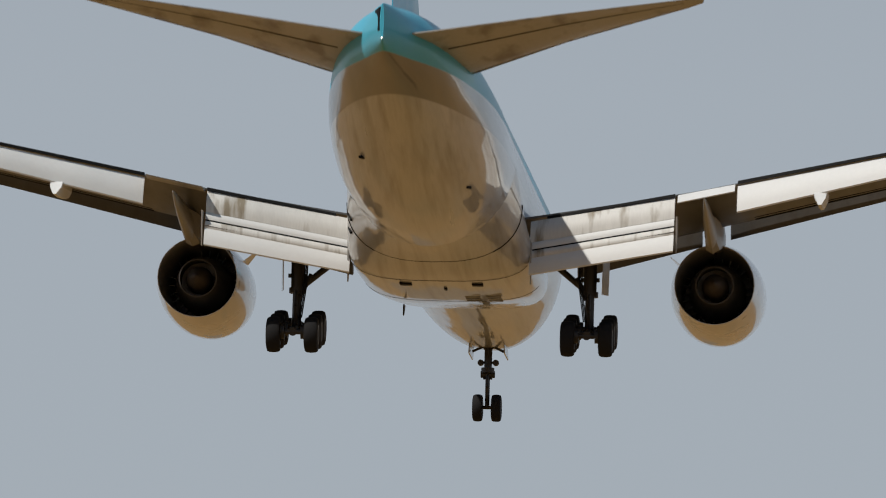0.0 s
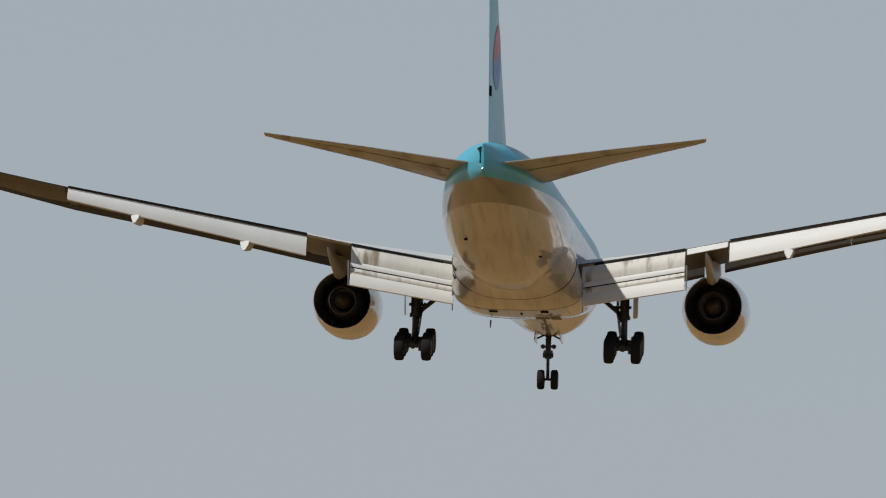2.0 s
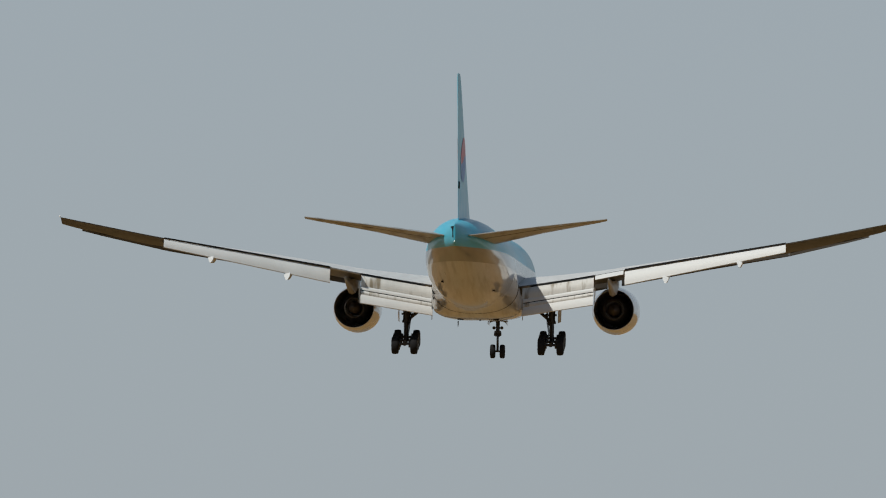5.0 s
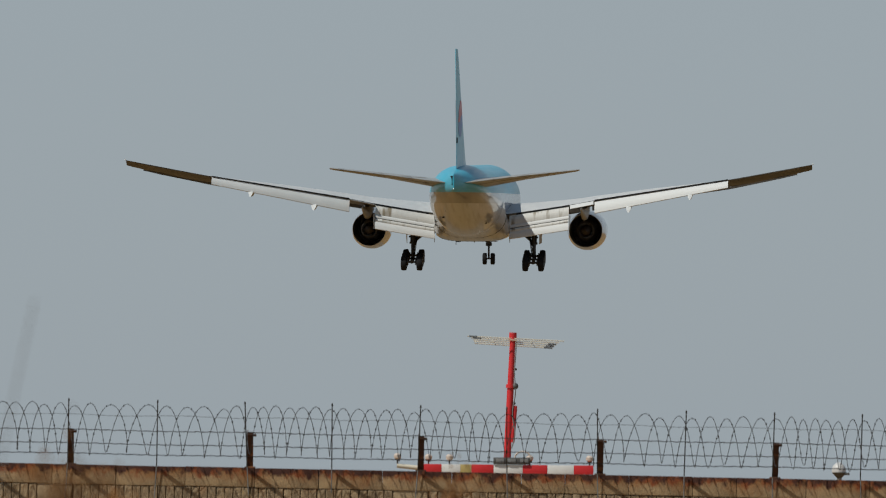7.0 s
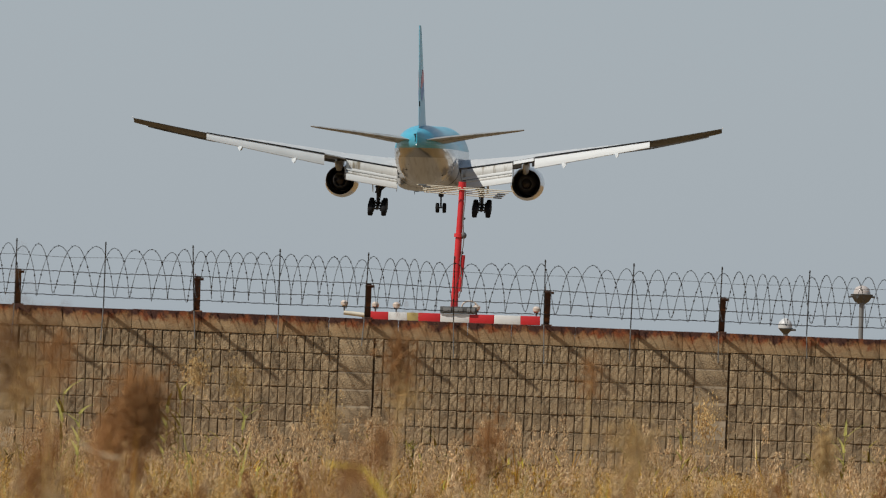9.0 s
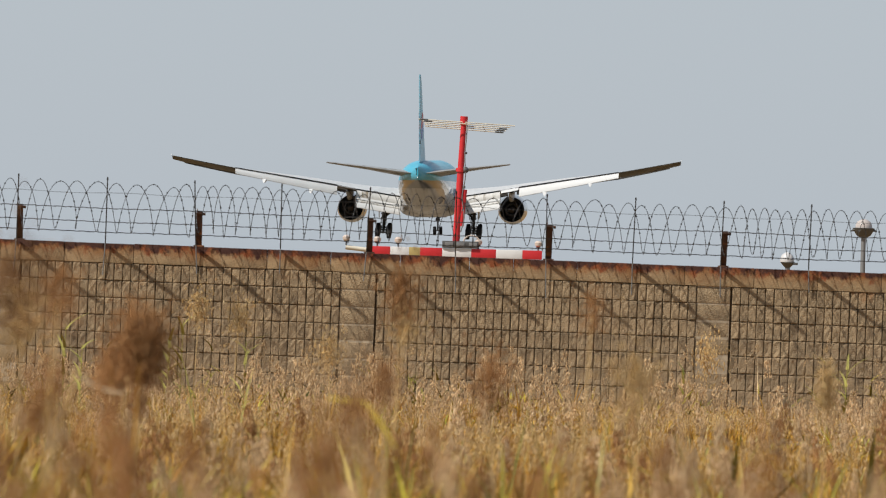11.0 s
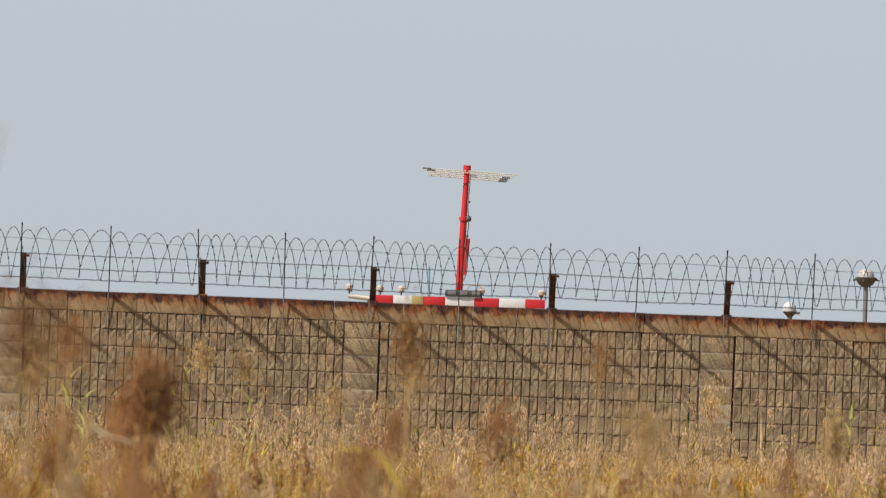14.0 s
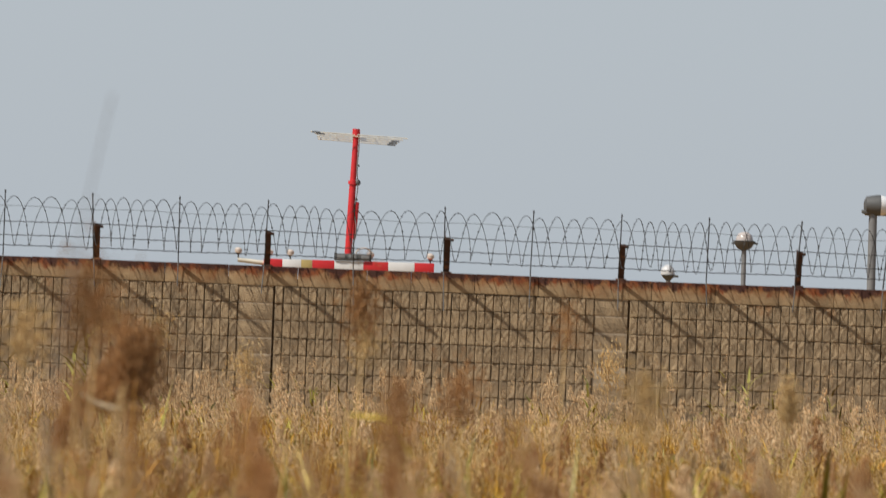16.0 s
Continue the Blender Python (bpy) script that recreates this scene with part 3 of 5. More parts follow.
def build_engine(plane, s):
    c = (s * 9.75, 0, -2.72)
    cowl = [(6.1, 1.485), (6.1, 1.51), (7.2, 1.66), (8.6, 1.76), (10.0, 1.80), (11.2, 1.78), (12.2, 1.70), (12.7, 1.60), (12.8, 1.5), (12.7, 1.42), (12.3, 1.36), (11.5, 1.38)]
    eng = part("engine", turned(bmesh.new(), cowl, c), M_NACELLE, plane, "turbofan nacelle in glossy silver-grey paint")
    part("fan_duct", turned(bmesh.new(), [(6.12, 1.48), (7.5, 1.52), (9.0, 1.4), (11.6, 1.37), (11.6, 0.2)], c), M_DARK, eng, "dark sooty fan duct")
    part("core_cowl", turned(bmesh.new(), [(11.4, 0.95), (9.5, 1.08), (8.0, 1.0), (6.9, 0.82), (6.3, 0.72), (6.3, 0.68), (7.4, 0.72)], c), M_CORE, eng, "heat-browned core nozzle")
    part("exhaust_plug", turned(bmesh.new(), [(7.6, 0.5), (6.9, 0.5), (6.3, 0.40), (5.9, 0.24), (5.7, 0.05)], c, caps=True), M_BURNT, eng, "brown conical exhaust plug")
    part("turbine_disc", turned(bmesh.new(), [(7.6, 0.02), (7.55, 0.72)], c), M_DARK, eng)
    for k in range(26):
        a = 2 * math.pi * k / 26
        bm = bmesh.new()
        box(bm, (c[0] + 1.2 * math.cos(a), 9.2, c[2] + 1.2 * math.sin(a)), (0.30, 0.35, 0.02), Matrix.Rotation(-a, 4, "Y"))
        part("outlet_vane", bm, M_PIPE_GREY, eng)
    # the pylon, and the strake on the inboard side
    bm = bmesh.new()
    rings = []
    for y, w, zt, zb in ((11.5, 0.1, -0.9, -1.0), (9.5, 0.25, -0.45, -1.2), (6.5, 0.3, -0.35, -1.35), (4.0, 0.26, -0.6, -1.75), (2.0, 0.2, -0.7, -1.6), (0.5, 0.08, -0.75, -1.2)):
        x = s * 9.75
        rings.append([(x - w, y, zb + 0.1), (x, y, zb - 0.05), (x + w, y, zb + 0.1), (x + w, y, zt), (x - w, y, zt)])
    part("pylon", skin(bm, rings), M_WING, eng, "grey engine pylon")
    bm = bmesh.new()
    x = s * (9.75 - 1.42)
    skin(bm, [[(x, 11.4, -1.62), (x + s * 0.05, 11.4, -1.66), (x, 10.1, -1.55), (x + s * 0.05, 10.1, -1.59)],
              [(x - s * 0.45, 10.7, -1.2), (x - s * 0.42, 10.7, -1.23), (x - s * 0.45, 10.15, -1.2), (x - s * 0.42, 10.15, -1.23)]])
    part("nacelle_strake", bm, M_NACELLE, eng)


def build_tail(plane, s):
    rows = ((0.8, -20.0, 1.30, -29.2, 1.66, 0.8), (2.2, -21.3, 1.46, -29.4, 1.82, 0.7), (6.0, -25.4, 2.10, -29.9, 2.30, 0.42), (10.3, -29.4, 2.70, -30.5, 2.78, 0.2), (10.74, -29.9, 2.78, -30.6, 2.84, 0.08))
    stab = part("tailplane", skin(bmesh.new(), [mirrored(foil_ring(*r), s) for r in smooth_rows(rows, 3)]), M_TAIL, plane, "swept grey tailplane")
    bm = bmesh.new()
    secs = []
    for i in range(6):
        yl, zl, yt, zt, th = lerp_rows(rows, 2.0 + 8.2 * i / 5)
        x = 2.0 + 8.2 * i / 5
        secs.append(mirrored([(x, yt + 0.28 * (yl - yt), zt - 0.13 * th), (x, yt - 0.02, zt - 0.02), (x, yt + 0.27 * (yl - yt), zt - 0.20 * th - 0.015)], s))
    part("elevator", skin(bm, secs), M_TAIL, stab)
    rings = []
    for i in range(9):
        x = 1.9 + 8.2 * i / 8
        yl, zl, yt, zt, th = lerp_rows(rows, x)
        rings.append(mirrored([(x, yl + (yt - yl) * u, zl + (zt - zl) * u - th * v) for u, v in ((0.655, 0.215), (0.672, 0.208), (0.672, 0.12), (0.655, 0.12))], s))
    part("hinge_gap", skin(bmesh.new(), rings), M_BLACK, stab, "dark gap before the elevator")
    rings = []
    for i in range(9):
        x = 1.6 + 8.7 * i / 8
        yl, zl, yt, zt, th = lerp_rows(rows, x)
        c = yl - yt
        rings.append(mirrored([(x, yl - 0.045 * c, zl + 0.40 * th), (x, yl + 0.02, zl + 0.24 * th), (x, yl + 0.04, zl), (x, yl + 0.02, zl - 0.20 * th), (x, yl - 0.05 * c, zl - 0.33 * th)], s))
    part("leading_edge", skin(bmesh.new(), rings), M_POLISH, stab, "bright polished leading edge")


def build_fin(plane):
    rows = ((2.4, -15.2, -27.3, 0.62), (3.4, -17.0, -27.4, 0.52), (8.0, -22.2, -28.3, 0.36), (12.6, -27.4, -29.15, 0.22), (13.2, -28.2, -29.3, 0.1))
    side = FOIL[:8]
    rings = []
    for z, yl, yt, th in smooth_rows(rows, 4):
        rings.append([(th * v, yl + (yt - yl) * u, z) for u, v in side] + [(-th * v, yl + (yt - yl) * u, z) for u, v in side[:0:-1]])
    fin = part("tail_fin", skin(bmesh.new(), rings), M_BLUE, plane, "tall pale blue tail fin")
    for s in (-1, 1):
        for name, a0, mat in (("roundel_upper", 0, M_REDPT), ("roundel_lower", math.pi, M_BLUEPT)):
            rings = []
            for r in (0.02, 0.25, 0.5, 0.75, 1.0):
                ring = []
                for k in range(17):
                    a = a0 + math.pi * k / 16
                    y, z = -25.0 + 1.6 * r * math.cos(a), 7.2 + 1.6 * r * math.sin(a) + 0.35 * math.sin(2.2 * r * math.cos(a)) * (1 - r * abs(math.sin(a)))
                    yl, yt, th = lerp_rows(rows, z)
                    (v,) = lerp_rows(side, min(1, max(0, (y - yl) / (yt - yl))))
                    ring.append((s * (th * v + 0.02), y, z))
                rings.append(ring)
            part(name, skin(bmesh.new(), rings, False, False), mat, fin, "red half of the roundel" if a0 == 0 else "blue half of the roundel")
    # black box added for the dark mark of the fin's painted emblem
    bm = bmesh.new()
    box(bm, (0.06, -27.6, 5.3), (0.10, 0.5, 0.5), bevel=0.04)
    part("rudder_hinge", bm, M_BLACK, fin)
    bm = bmesh.new()
    skin(bm, [[(0.03, -27.35, 3.1), (-0.03, -27.35, 3.1), (0, -27.5, 3.1)], [(0.02, -28.6, 9.9), (-0.02, -28.6, 9.9), (0, -28.75, 9.9)]])
    part("rudder", bm, M_BLUE, fin)


def build_gear(plane):
    for s in (-1, 1):
        x = s * 5.42
        bm = bmesh.new()
        tube(bm, (x, 0.2, -1.2), (x, 0.1, -3.9), 0.27, 0.24, 14)
        tube(bm, (x, 0.1, -3.6), (x, 0.0, -5.27), 0.17, 0.17, 14)
        tube(bm, (x, 0.1, -3.75), (x, 0.1, -3.95), 0.31, 0.31, 14)
        tube(bm, (x - 0.35, 0.1, -3.3), (x + 0.35, 0.1, -3.3), 0.08, 0.08, 8)
        g = part("main_gear", bm, M_STEEL, plane, "dark oily main landing gear strut")
        bm = bmesh.new()
        tube(bm, (x, 0.1, -3.85), (x - s * 1.95, 0.4, -2.2), 0.11, 0.13, 10)
        tube(bm, (x - s * 0.5, 0.15, -3.25), (x - s * 0.12, -0.1, -4.05), 0.1, 0.1, 8)
        part("side_brace", bm, M_STEEL, g)
        bm = bmesh.new()
        tube(bm, (x, -0.35, -3.9), (x, -0.62, -4.5), 0.07, 0.07, 8)
        tube(bm, (x, -0.62, -4.5), (x, -0.2, -5.1), 0.07, 0.07, 8)
        part("torque_link", bm, M_STEEL, g)
        tilt = radians(11)
        bm = bmesh.new()
        tube(bm, (x, 1.55, -5.27 + 1.5 * math.tan(tilt)), (x, -1.55, -5.27 - 1.5 * math.tan(tilt)), 0.16, 0.16, 12)
        for yy in (-1.46, 0, 1.46):
            z = -5.27 + yy * math.tan(tilt)
            tube(bm, (x - 0.62, yy, z), (x + 0.62, yy, z), 0.1, 0.1, 10)
            for e in (-1, 1):
                tube(bm, (x + e * 0.30, yy, z), (x + e * 0.45, yy, z), 0.27, 0.27, 14)
        part("bogie_beam", bm, M_STEEL, g, "six-wheel bogie beam with brake packs")
        for yy in (-1.46, 0, 1.46):
            for e in (-1, 1):
                wheel(g, (x + e * 0.70, yy, -5.38 + yy * math.tan(tilt)), 0.66, 0.50)
        bm = bmesh.new()
        for k in range(3):
            px = x - s * (0.3 + 0.05 * k)
            tube(bm, (px, -0.1, -2.2), (px + s * 0.03, -0.3, -3.7), 0.025, 0.025, 6)
            tube(bm, (px + s * 0.03, -0.3, -3.7), (px + s * 0.2, -0.2, -4.9), 0.025, 0.025, 6)
        part("brake_hose", bm, M_BLACK, g)
        bm = bmesh.new()
        skin(bm, [[(x + s * 0.66, 0.9, -1.6), (x + s * 0.69, 0.9, -1.6), (x + s * 0.53, -0.5, -1.5), (x + s * 0.50, -0.5, -1.5)],
                  [(x + s * 0.62, 0.8, -3.8), (x + s * 0.65, 0.8, -3.8), (x + s * 0.49, -0.45, -3.9), (x + s * 0.46, -0.45, -3.9)]])
        part("gear_door", bm, M_HULL, g, "silver-grey gear door")
    bm = bmesh.new()
    tube(bm, (0, 25.6, -2.4), (0, 25.4, -4.3), 0.16, 0.15, 12)
    tube(bm, (0, 25.4, -4.2), (0, 25.38, -5.55), 0.09, 0.09, 12)
    tube(bm, (-0.38, 25.38, -5.52), (0.38, 25.38, -5.52), 0.07, 0.07, 10)
    tube(bm, (-0.28, 25.4, -4.2), (0.28, 25.4, -4.2), 0.14, 0.14, 10)
    tube(bm, (0, 25.3, -3.95), (0, 25.3, -4.15), 0.26, 0.26, 12)
    g = part("nose_gear", bm, M_STEEL, plane, "dark steered nose gear strut")
    bm = bmesh.new()
    tube(bm, (0, 25.45, -3.6), (0, 27.4, -2.4), 0.09, 0.09, 8)
    for e in (-1, 1):
        tube(bm, (0, 25.45, -3.3), (e * 0.62, 25.3, -2.7), 0.05, 0.05, 6)
        tube(bm, (0, 25.45, -3.0), (e * 0.62, 25.3, -3.3), 0.05, 0.05, 6)
    part("drag_brace", bm, M_STEEL, g)
    bm = bmesh.new()
    tube(bm, (0, 25.2, -4.25), (0, 24.95, -4.75), 0.06, 0.06, 8)
    tube(bm, (0, 24.95, -4.75), (0, 25.25, -5.3), 0.06, 0.06, 8)
    part("torque_link", bm, M_STEEL, g)
    bm = bmesh.new()
    tube(bm, (-0.42, 25.5, -3.72), (0.42, 25.5, -3.72), 0.05, 0.05, 8)
    for e in (-1, 1):
        tube(bm, (e * 0.3, 25.35, -3.72), (e * 0.3, 25.6, -3.72), 0.11, 0.13, 12)
        tube(bm, (e * 0.2, 25.4, -3.95), (e * 0.13, 25.4, -4.4), 0.05, 0.05, 8)
    part("taxi_lamp", bm, M_STEEL, g, "dark lamp bar on the strut")
    for e in (-1, 1):
        wheel(g, (e * 0.37, 25.38, -5.54), 0.54, 0.38)
        bm = bmesh.new()
        skin(bm, [[(e * 0.62, 26.6, -2.5), (e * 0.66, 26.6, -2.5), (e * 0.66, 24.4, -2.4), (e * 0.62, 24.4, -2.4)],
                  [(e * 0.68, 26.6, -3.5), (e * 0.73, 26.6, -3.5), (e * 0.73, 24.4, -3.45), (e * 0.68, 24.4, -3.45)]])
        part("gear_door", bm, M_HULL, g)


def build_airliner():
    plane = thing("airliner", "pale blue and silver twin-engine airliner landing with wheels down", "airplane")
    build_hull(plane)
    for s in (-1, 1):
        build_wing(plane, s)
        build_engine(plane, s)
        build_tail(plane, s)
    build_fin(plane)
    build_gear(plane)
    return plane


airliner = build_airliner()

# ---- the perimeter wall, 134 m off; its top falls slightly to the right ----
YW, WALL_TOP = 134.0, 2.115
WALL_POSE = pose(0, YW, 0, 0, 0.594, 0)
POSTS = (-10.75, -8.28, -5.78, -3.25, -0.84, 1.69, 4.16, 6.66, 9.16, 11.65)
PANELS = ((-10.72, -6.25), (-5.73, -1.23), (-0.71, 3.80), (4.30, 8.82))
PIERS = ((-6.25, -5.73), (-1.23, -0.71), (3.80, 4.30), (8.82, 9.32))
ROW, COL, GAP_X, GAP_Z = 0.243, 0.119, 0.0095, 0.007


def build_wall():
    bm = bmesh.new()
    box(bm, (0, 0.13, 0.75), (26, 0.2, 2.4))
    wall = part("wall_front", bm, M_JOINT, None, "", False)
    wall.matrix_world = WALL_POSE
    tagged(wall, "weathered brown concrete block perimeter wall with rust-stained coping", "wall", kind="structure")
    # coping in lengths with open joints
    rng = random.Random(4)
    x = -13.0
    while x < 13:
        w = rng.choice((0.62, 0.78, 0.9, 0.98))
        bm = bmesh.new()
        box(bm, (x + w / 2, 0.1 + rng.uniform(-0.006, 0.006), WALL_TOP - 0.135 + rng.uniform(-0.004, 0.004)), (w - 0.005, 0.292, 0.275), bevel=0.010)
        part("coping_stone", bm, M_COPING, wall)
        x += w
    for xa, xb in PIERS:
        bm = bmesh.new()
        box(bm, ((xa + xb) / 2 - 0.012, 0.0235, 0.75), (xb - xa - 0.034, 0.09, 2.2))
        part("pier_mortar", bm, M_MORTAR, wall, "pale mortar", False)
        z = WALL_TOP - 0.28
        while z > -0.3:
            bm = bmesh.new()
            box(bm, ((xa + xb) / 2 - 0.012, 0.02 + rng.uniform(-0.006, 0.006), z - ROW / 2), (xb - xa - 0.03, 0.09, ROW - 0.022), bevel=0.010)
            part("pier_block", bm, M_BLOCKP, wall)
            z -= ROW
    bm = bmesh.new()
    box(bm, (11.2, 0.02, 0.7), (3.7, 0.08, 2.2))
    box(bm, (-11.9, 0.02, 0.7), (2.3, 0.08, 2.2))
    part("plain_bay", bm, M_CONC, wall)
    return wall


def block_mesh(rng):
    """One split-faced block: a slab with an uneven face."""
    bm = bmesh.new()
    w, h = COL - GAP_X, ROW - GAP_Z
    us, vs = (0, 0.09, 0.5, 0.91, 1), (0, 0.05, 0.36, 0.7, 0.95, 1)
    nx, nz = len(us), len(vs)
    front = [[bm.verts.new((w * (us[i] - 0.5), (-0.040 + rng.uniform(-0.008, 0.006) if 0 < j < nz - 1 and 0 < i < nx - 1 else -0.033 + rng.uniform(-0.004, 0.003)), h * (vs[j] - 0.5))) for i in range(nx)] for j in range(nz)]
    back = [bm.verts.new(p) for p in ((-w / 2, 0.05, -h / 2), (w / 2, 0.05, -h / 2), (w / 2, 0.05, h / 2), (-w / 2, 0.05, h / 2))]
    for j in range(nz - 1):
        for i in range(nx - 1):
            bm.faces.new((front[j][i], front[j][i + 1], front[j + 1][i + 1], front[j + 1][i]))
    bm.faces.new((front[0][0], *[front[0][i] for i in range(1, nx)], back[1], back[0]))
    bm.faces.new((*[front[nz - 1][i] for i in range(nx - 1, -1, -1)], back[3], back[2])[::-1])
    bm.faces.new([front[j][0] for j in range(nz - 1, -1, -1)] + [back[0], back[3]])
    bm.faces.new([front[j][nx - 1] for j in range(nz)] + [back[2], back[1]])
    bmesh.ops.recalc_face_normals(bm, faces=bm.faces[:])
    return bm


def build_blocks(wall):
    rng = random.Random(9)
    kinds = []
    for k in range(6):
        bm = block_mesh(rng)
        me = bpy.data.meshes.new("block")
        bm.to_mesh(me)
        bm.free()
        me.materials.append(M_BLOCKP)
        kinds.append(me)
    verts, faces = [], []
    made = 0
    for n, (xa, xb) in enumerate(PANELS):
        cols = round((xb - xa) / COL)
        step = (xb - xa) / cols
        for r in range(8):
            z = WALL_TOP - 0.278 - ROW * (r + 0.5)
            for c in range(cols):
                x = xa + step * (c + 0.5) + rng.uniform(-0.003, 0.003)
                me = rng.choice(kinds)
                d = rng.uniform(-0.008, 0.008)
                if n == 2 and made < 296:
                    ob = new("block", me)
                    ob.parent = wall
                    ob.location = (x, d, z)
                    made += 1
                else:
                    o = len(verts)
                    verts += [(v.co.x + x, v.co.y + d, v.co.z + z) for v in me.vertices]
                    faces += [tuple(i + o for i in p.vertices) for p in me.polygons]
    me = bpy.data.meshes.new("block_field")
    me.from_pydata(verts, [], faces)
    me.materials.append(M_BLOCK)
    ob = new("block_field", me)
    ob.parent = wall
    ob["kind"] = "stuff"


def wire_curve(name, points, r, mat, parent, label="", res=2):
    cu = bpy.data.curves.new(name, "CURVE")
    cu.dimensions = "3D"
    cu.bevel_depth = r
    cu.bevel_resolution = res
    sp = cu.splines.new("POLY")
    sp.points.add(len(points) - 1)
    for p, q in zip(sp.points, points):
        p.co = (*q, 1)
    cu.materials.append(mat)
    ob = new(name, cu)
    ob.parent = parent
    if label:
        ob["label"] = label
    return ob


def build_fence():
    rng = random.Random(21)
    fence = thing("razor_wire_fence", "coiled razor wire on rusty posts along the wall top", "fence", m=WALL_POSE)
    for i, x in enumerate(POSTS):
        bm = bmesh.new()
        h = 0.56 + rng.uniform(-0.012, 0.012)
        out = Matrix.Translation((x, 0.02, WALL_TOP)) @ Matrix.Rotation(radians(27), 4, "X")
        box(bm, (0, 0, h / 2), (0.085, 0.014, h), bevel=0.003)
        box(bm, (-0.036, 0.042, h / 2), (0.014, 0.085, h), bevel=0.003)
        box(bm, (0.02, -0.02, h - 0.03), (0.13, 0.02, 0.035), bevel=0.004)
        bmesh.ops.transform(bm, matrix=out, verts=bm.verts[:])
        box(bm, (x, 0.03, WALL_TOP + 0.012), (0.15, 0.15, 0.02), bevel=0.004)
        part("post", bm, M_RUST, fence, "rusty angle-iron post")
    xs = sorted([x - 0.04 for x in POSTS] + [(a + b) / 2 - 0.05 for a, b in zip(POSTS, POSTS[1:])])
    for i, x in enumerate(xs):
        lean = rng.uniform(-0.03, 0.03)
        bm = bmesh.new()
        z0 = WALL_TOP - rng.uniform(0.3, 0.55)
        tube(bm, (x - lean, -0.075, z0), (x, -0.10, WALL_TOP + 0.05), 0.008, 0.008, 8)
        part("arm_foot", bm, M_PIPE, fence, "pale bracket rod")
        bm = bmesh.new()
        a, b = Vector((x, -0.10, WALL_TOP + 0.03)), Vector((x + lean, -0.86, WALL_TOP + 0.90))
        d = (b - a).normalized()
        n = d.cross(Vector((1, 0, 0))).normalized() * 0.021
        e = Vector((0.0075, 0, 0))
        skin(bm, [[a - n - e, a + n - e, a + n + e, a - n + e], [b - n * 0.8 - e, b + n * 0.8 - e, b + n * 0.8 + e, b - n * 0.8 + e]])
        tube(bm, b - d * 0.01, b + d * 0.03, 0.014, 0.010, 6)
        part("arm", bm, M_WIRE, fence, "thin outward-leaning steel arm")
    # three strands of barbed wire
    for z, yy in ((0.50, -0.24), (0.31, -0.14), (0.165, -0.07)):
        pts = []
        n = 460
        for k in range(n):
            x = -12.5 + 25 * k / (n - 1)
            near = min(abs(x - p) for p in POSTS)
            pts.append((x, yy, WALL_TOP + z - 0.012 * min(1, near / 1.2) + 0.004 * math.sin(k * 1.9)))
        wire_curve("barbed_strand", pts, 0.0065, M_WIRE, fence, "", 1)
    bm = bmesh.new()
    for z, yy in ((0.50, -0.24), (0.31, -0.14), (0.165, -0.07)):
        for k in range(200):
            x = -12.4 + 24.8 * k / 199 + rng.uniform(-0.02, 0.02)
            a = rng.uniform(0, 3.1)
            d = Vector((math.cos(a) * 0.3, math.sin(a), math.cos(a * 2))).normalized() * 0.016
            p = Vector((x, yy, WALL_TOP + z - 0.008))
            tube(bm, p - d, p + d, 0.003, 0.003, 4)
    ob = part("barb", bm, M_WIRE, fence, "", False)
    ob["kind"] = "stuff"
    wire_curve("tie_wire", [(-12.5 + 0.25 * k, -0.70, WALL_TOP + 0.70 + 0.01 * math.sin(k)) for k in range(101)], 0.003, M_WIRE, fence, "", 1)
    # two interwoven coils: round-topped turns that meet in points below, uneven from bay to bay
    starts, x = [], -12.9
    while x < 12.9:
        starts.append(x)
        x += 0.42 + 0.05 * math.sin(x * 0.9) + 0.03 * math.sin(x * 2.3) + rng.uniform(-0.07, 0.07)
    between = [a + (b - a) * rng.uniform(0.38, 0.62) for a, b in zip(starts, starts[1:])]
    strands = []
    for line, yy in ((starts, -0.62), (between, -0.58)):
        turns = [(a, b - a, (b - a) / 6.283 * rng.uniform(0.35, 1.15), rng.uniform(-0.25, 0.25), rng.uniform(-0.04, 0.03)) for a, b in zip(line, line[1:])]
        run = []
        for (xa, pitch, amp, skew, lift), after in zip(turns, turns[1:]):
            for k in range(36):
                u = k / 36
                am, sk, li = [p + (q - p) * u for p, q in zip((amp, skew, lift), after[2:])]
                t = 2 * math.pi * u + math.pi
                run.append((xa + pitch * u + am * math.sin(t + sk), yy + 0.30 * math.sin(t), WALL_TOP + 0.51 + li + 0.345 * math.cos(t)))
        for a in range(0, len(run), 288):
            wire_curve("coil", run[a:a + 289], 0.0044, M_WIRE, fence, "springy coil of razor wire", 1)
        strands += run
    pts = strands
    bm = bmesh.new()
    for a in range(0, len(pts) - 1, 2):
        p, q = Vector(pts[a]), Vector(pts[a + 1])
        if (q - p).length > 0.5:
            continue
        d = (q - p).normalized()
        up = Vector((rng.uniform(-1, 1), rng.uniform(-1, 1), rng.uniform(-1, 1))).cross(d).normalized()
        vs = [bm.verts.new(p + o) for o in (d * 0.013 + up * 0.012, -d * 0.013 + up * 0.012, -d * 0.009 - up * 0.012, d * 0.009 - up * 0.012)]
        bm.faces.new(vs)
    ob = part("razor_blade", bm, M_WIRE, fence, "", False)
    ob["kind"] = "stuff"


wall_front = build_wall()
build_fence()


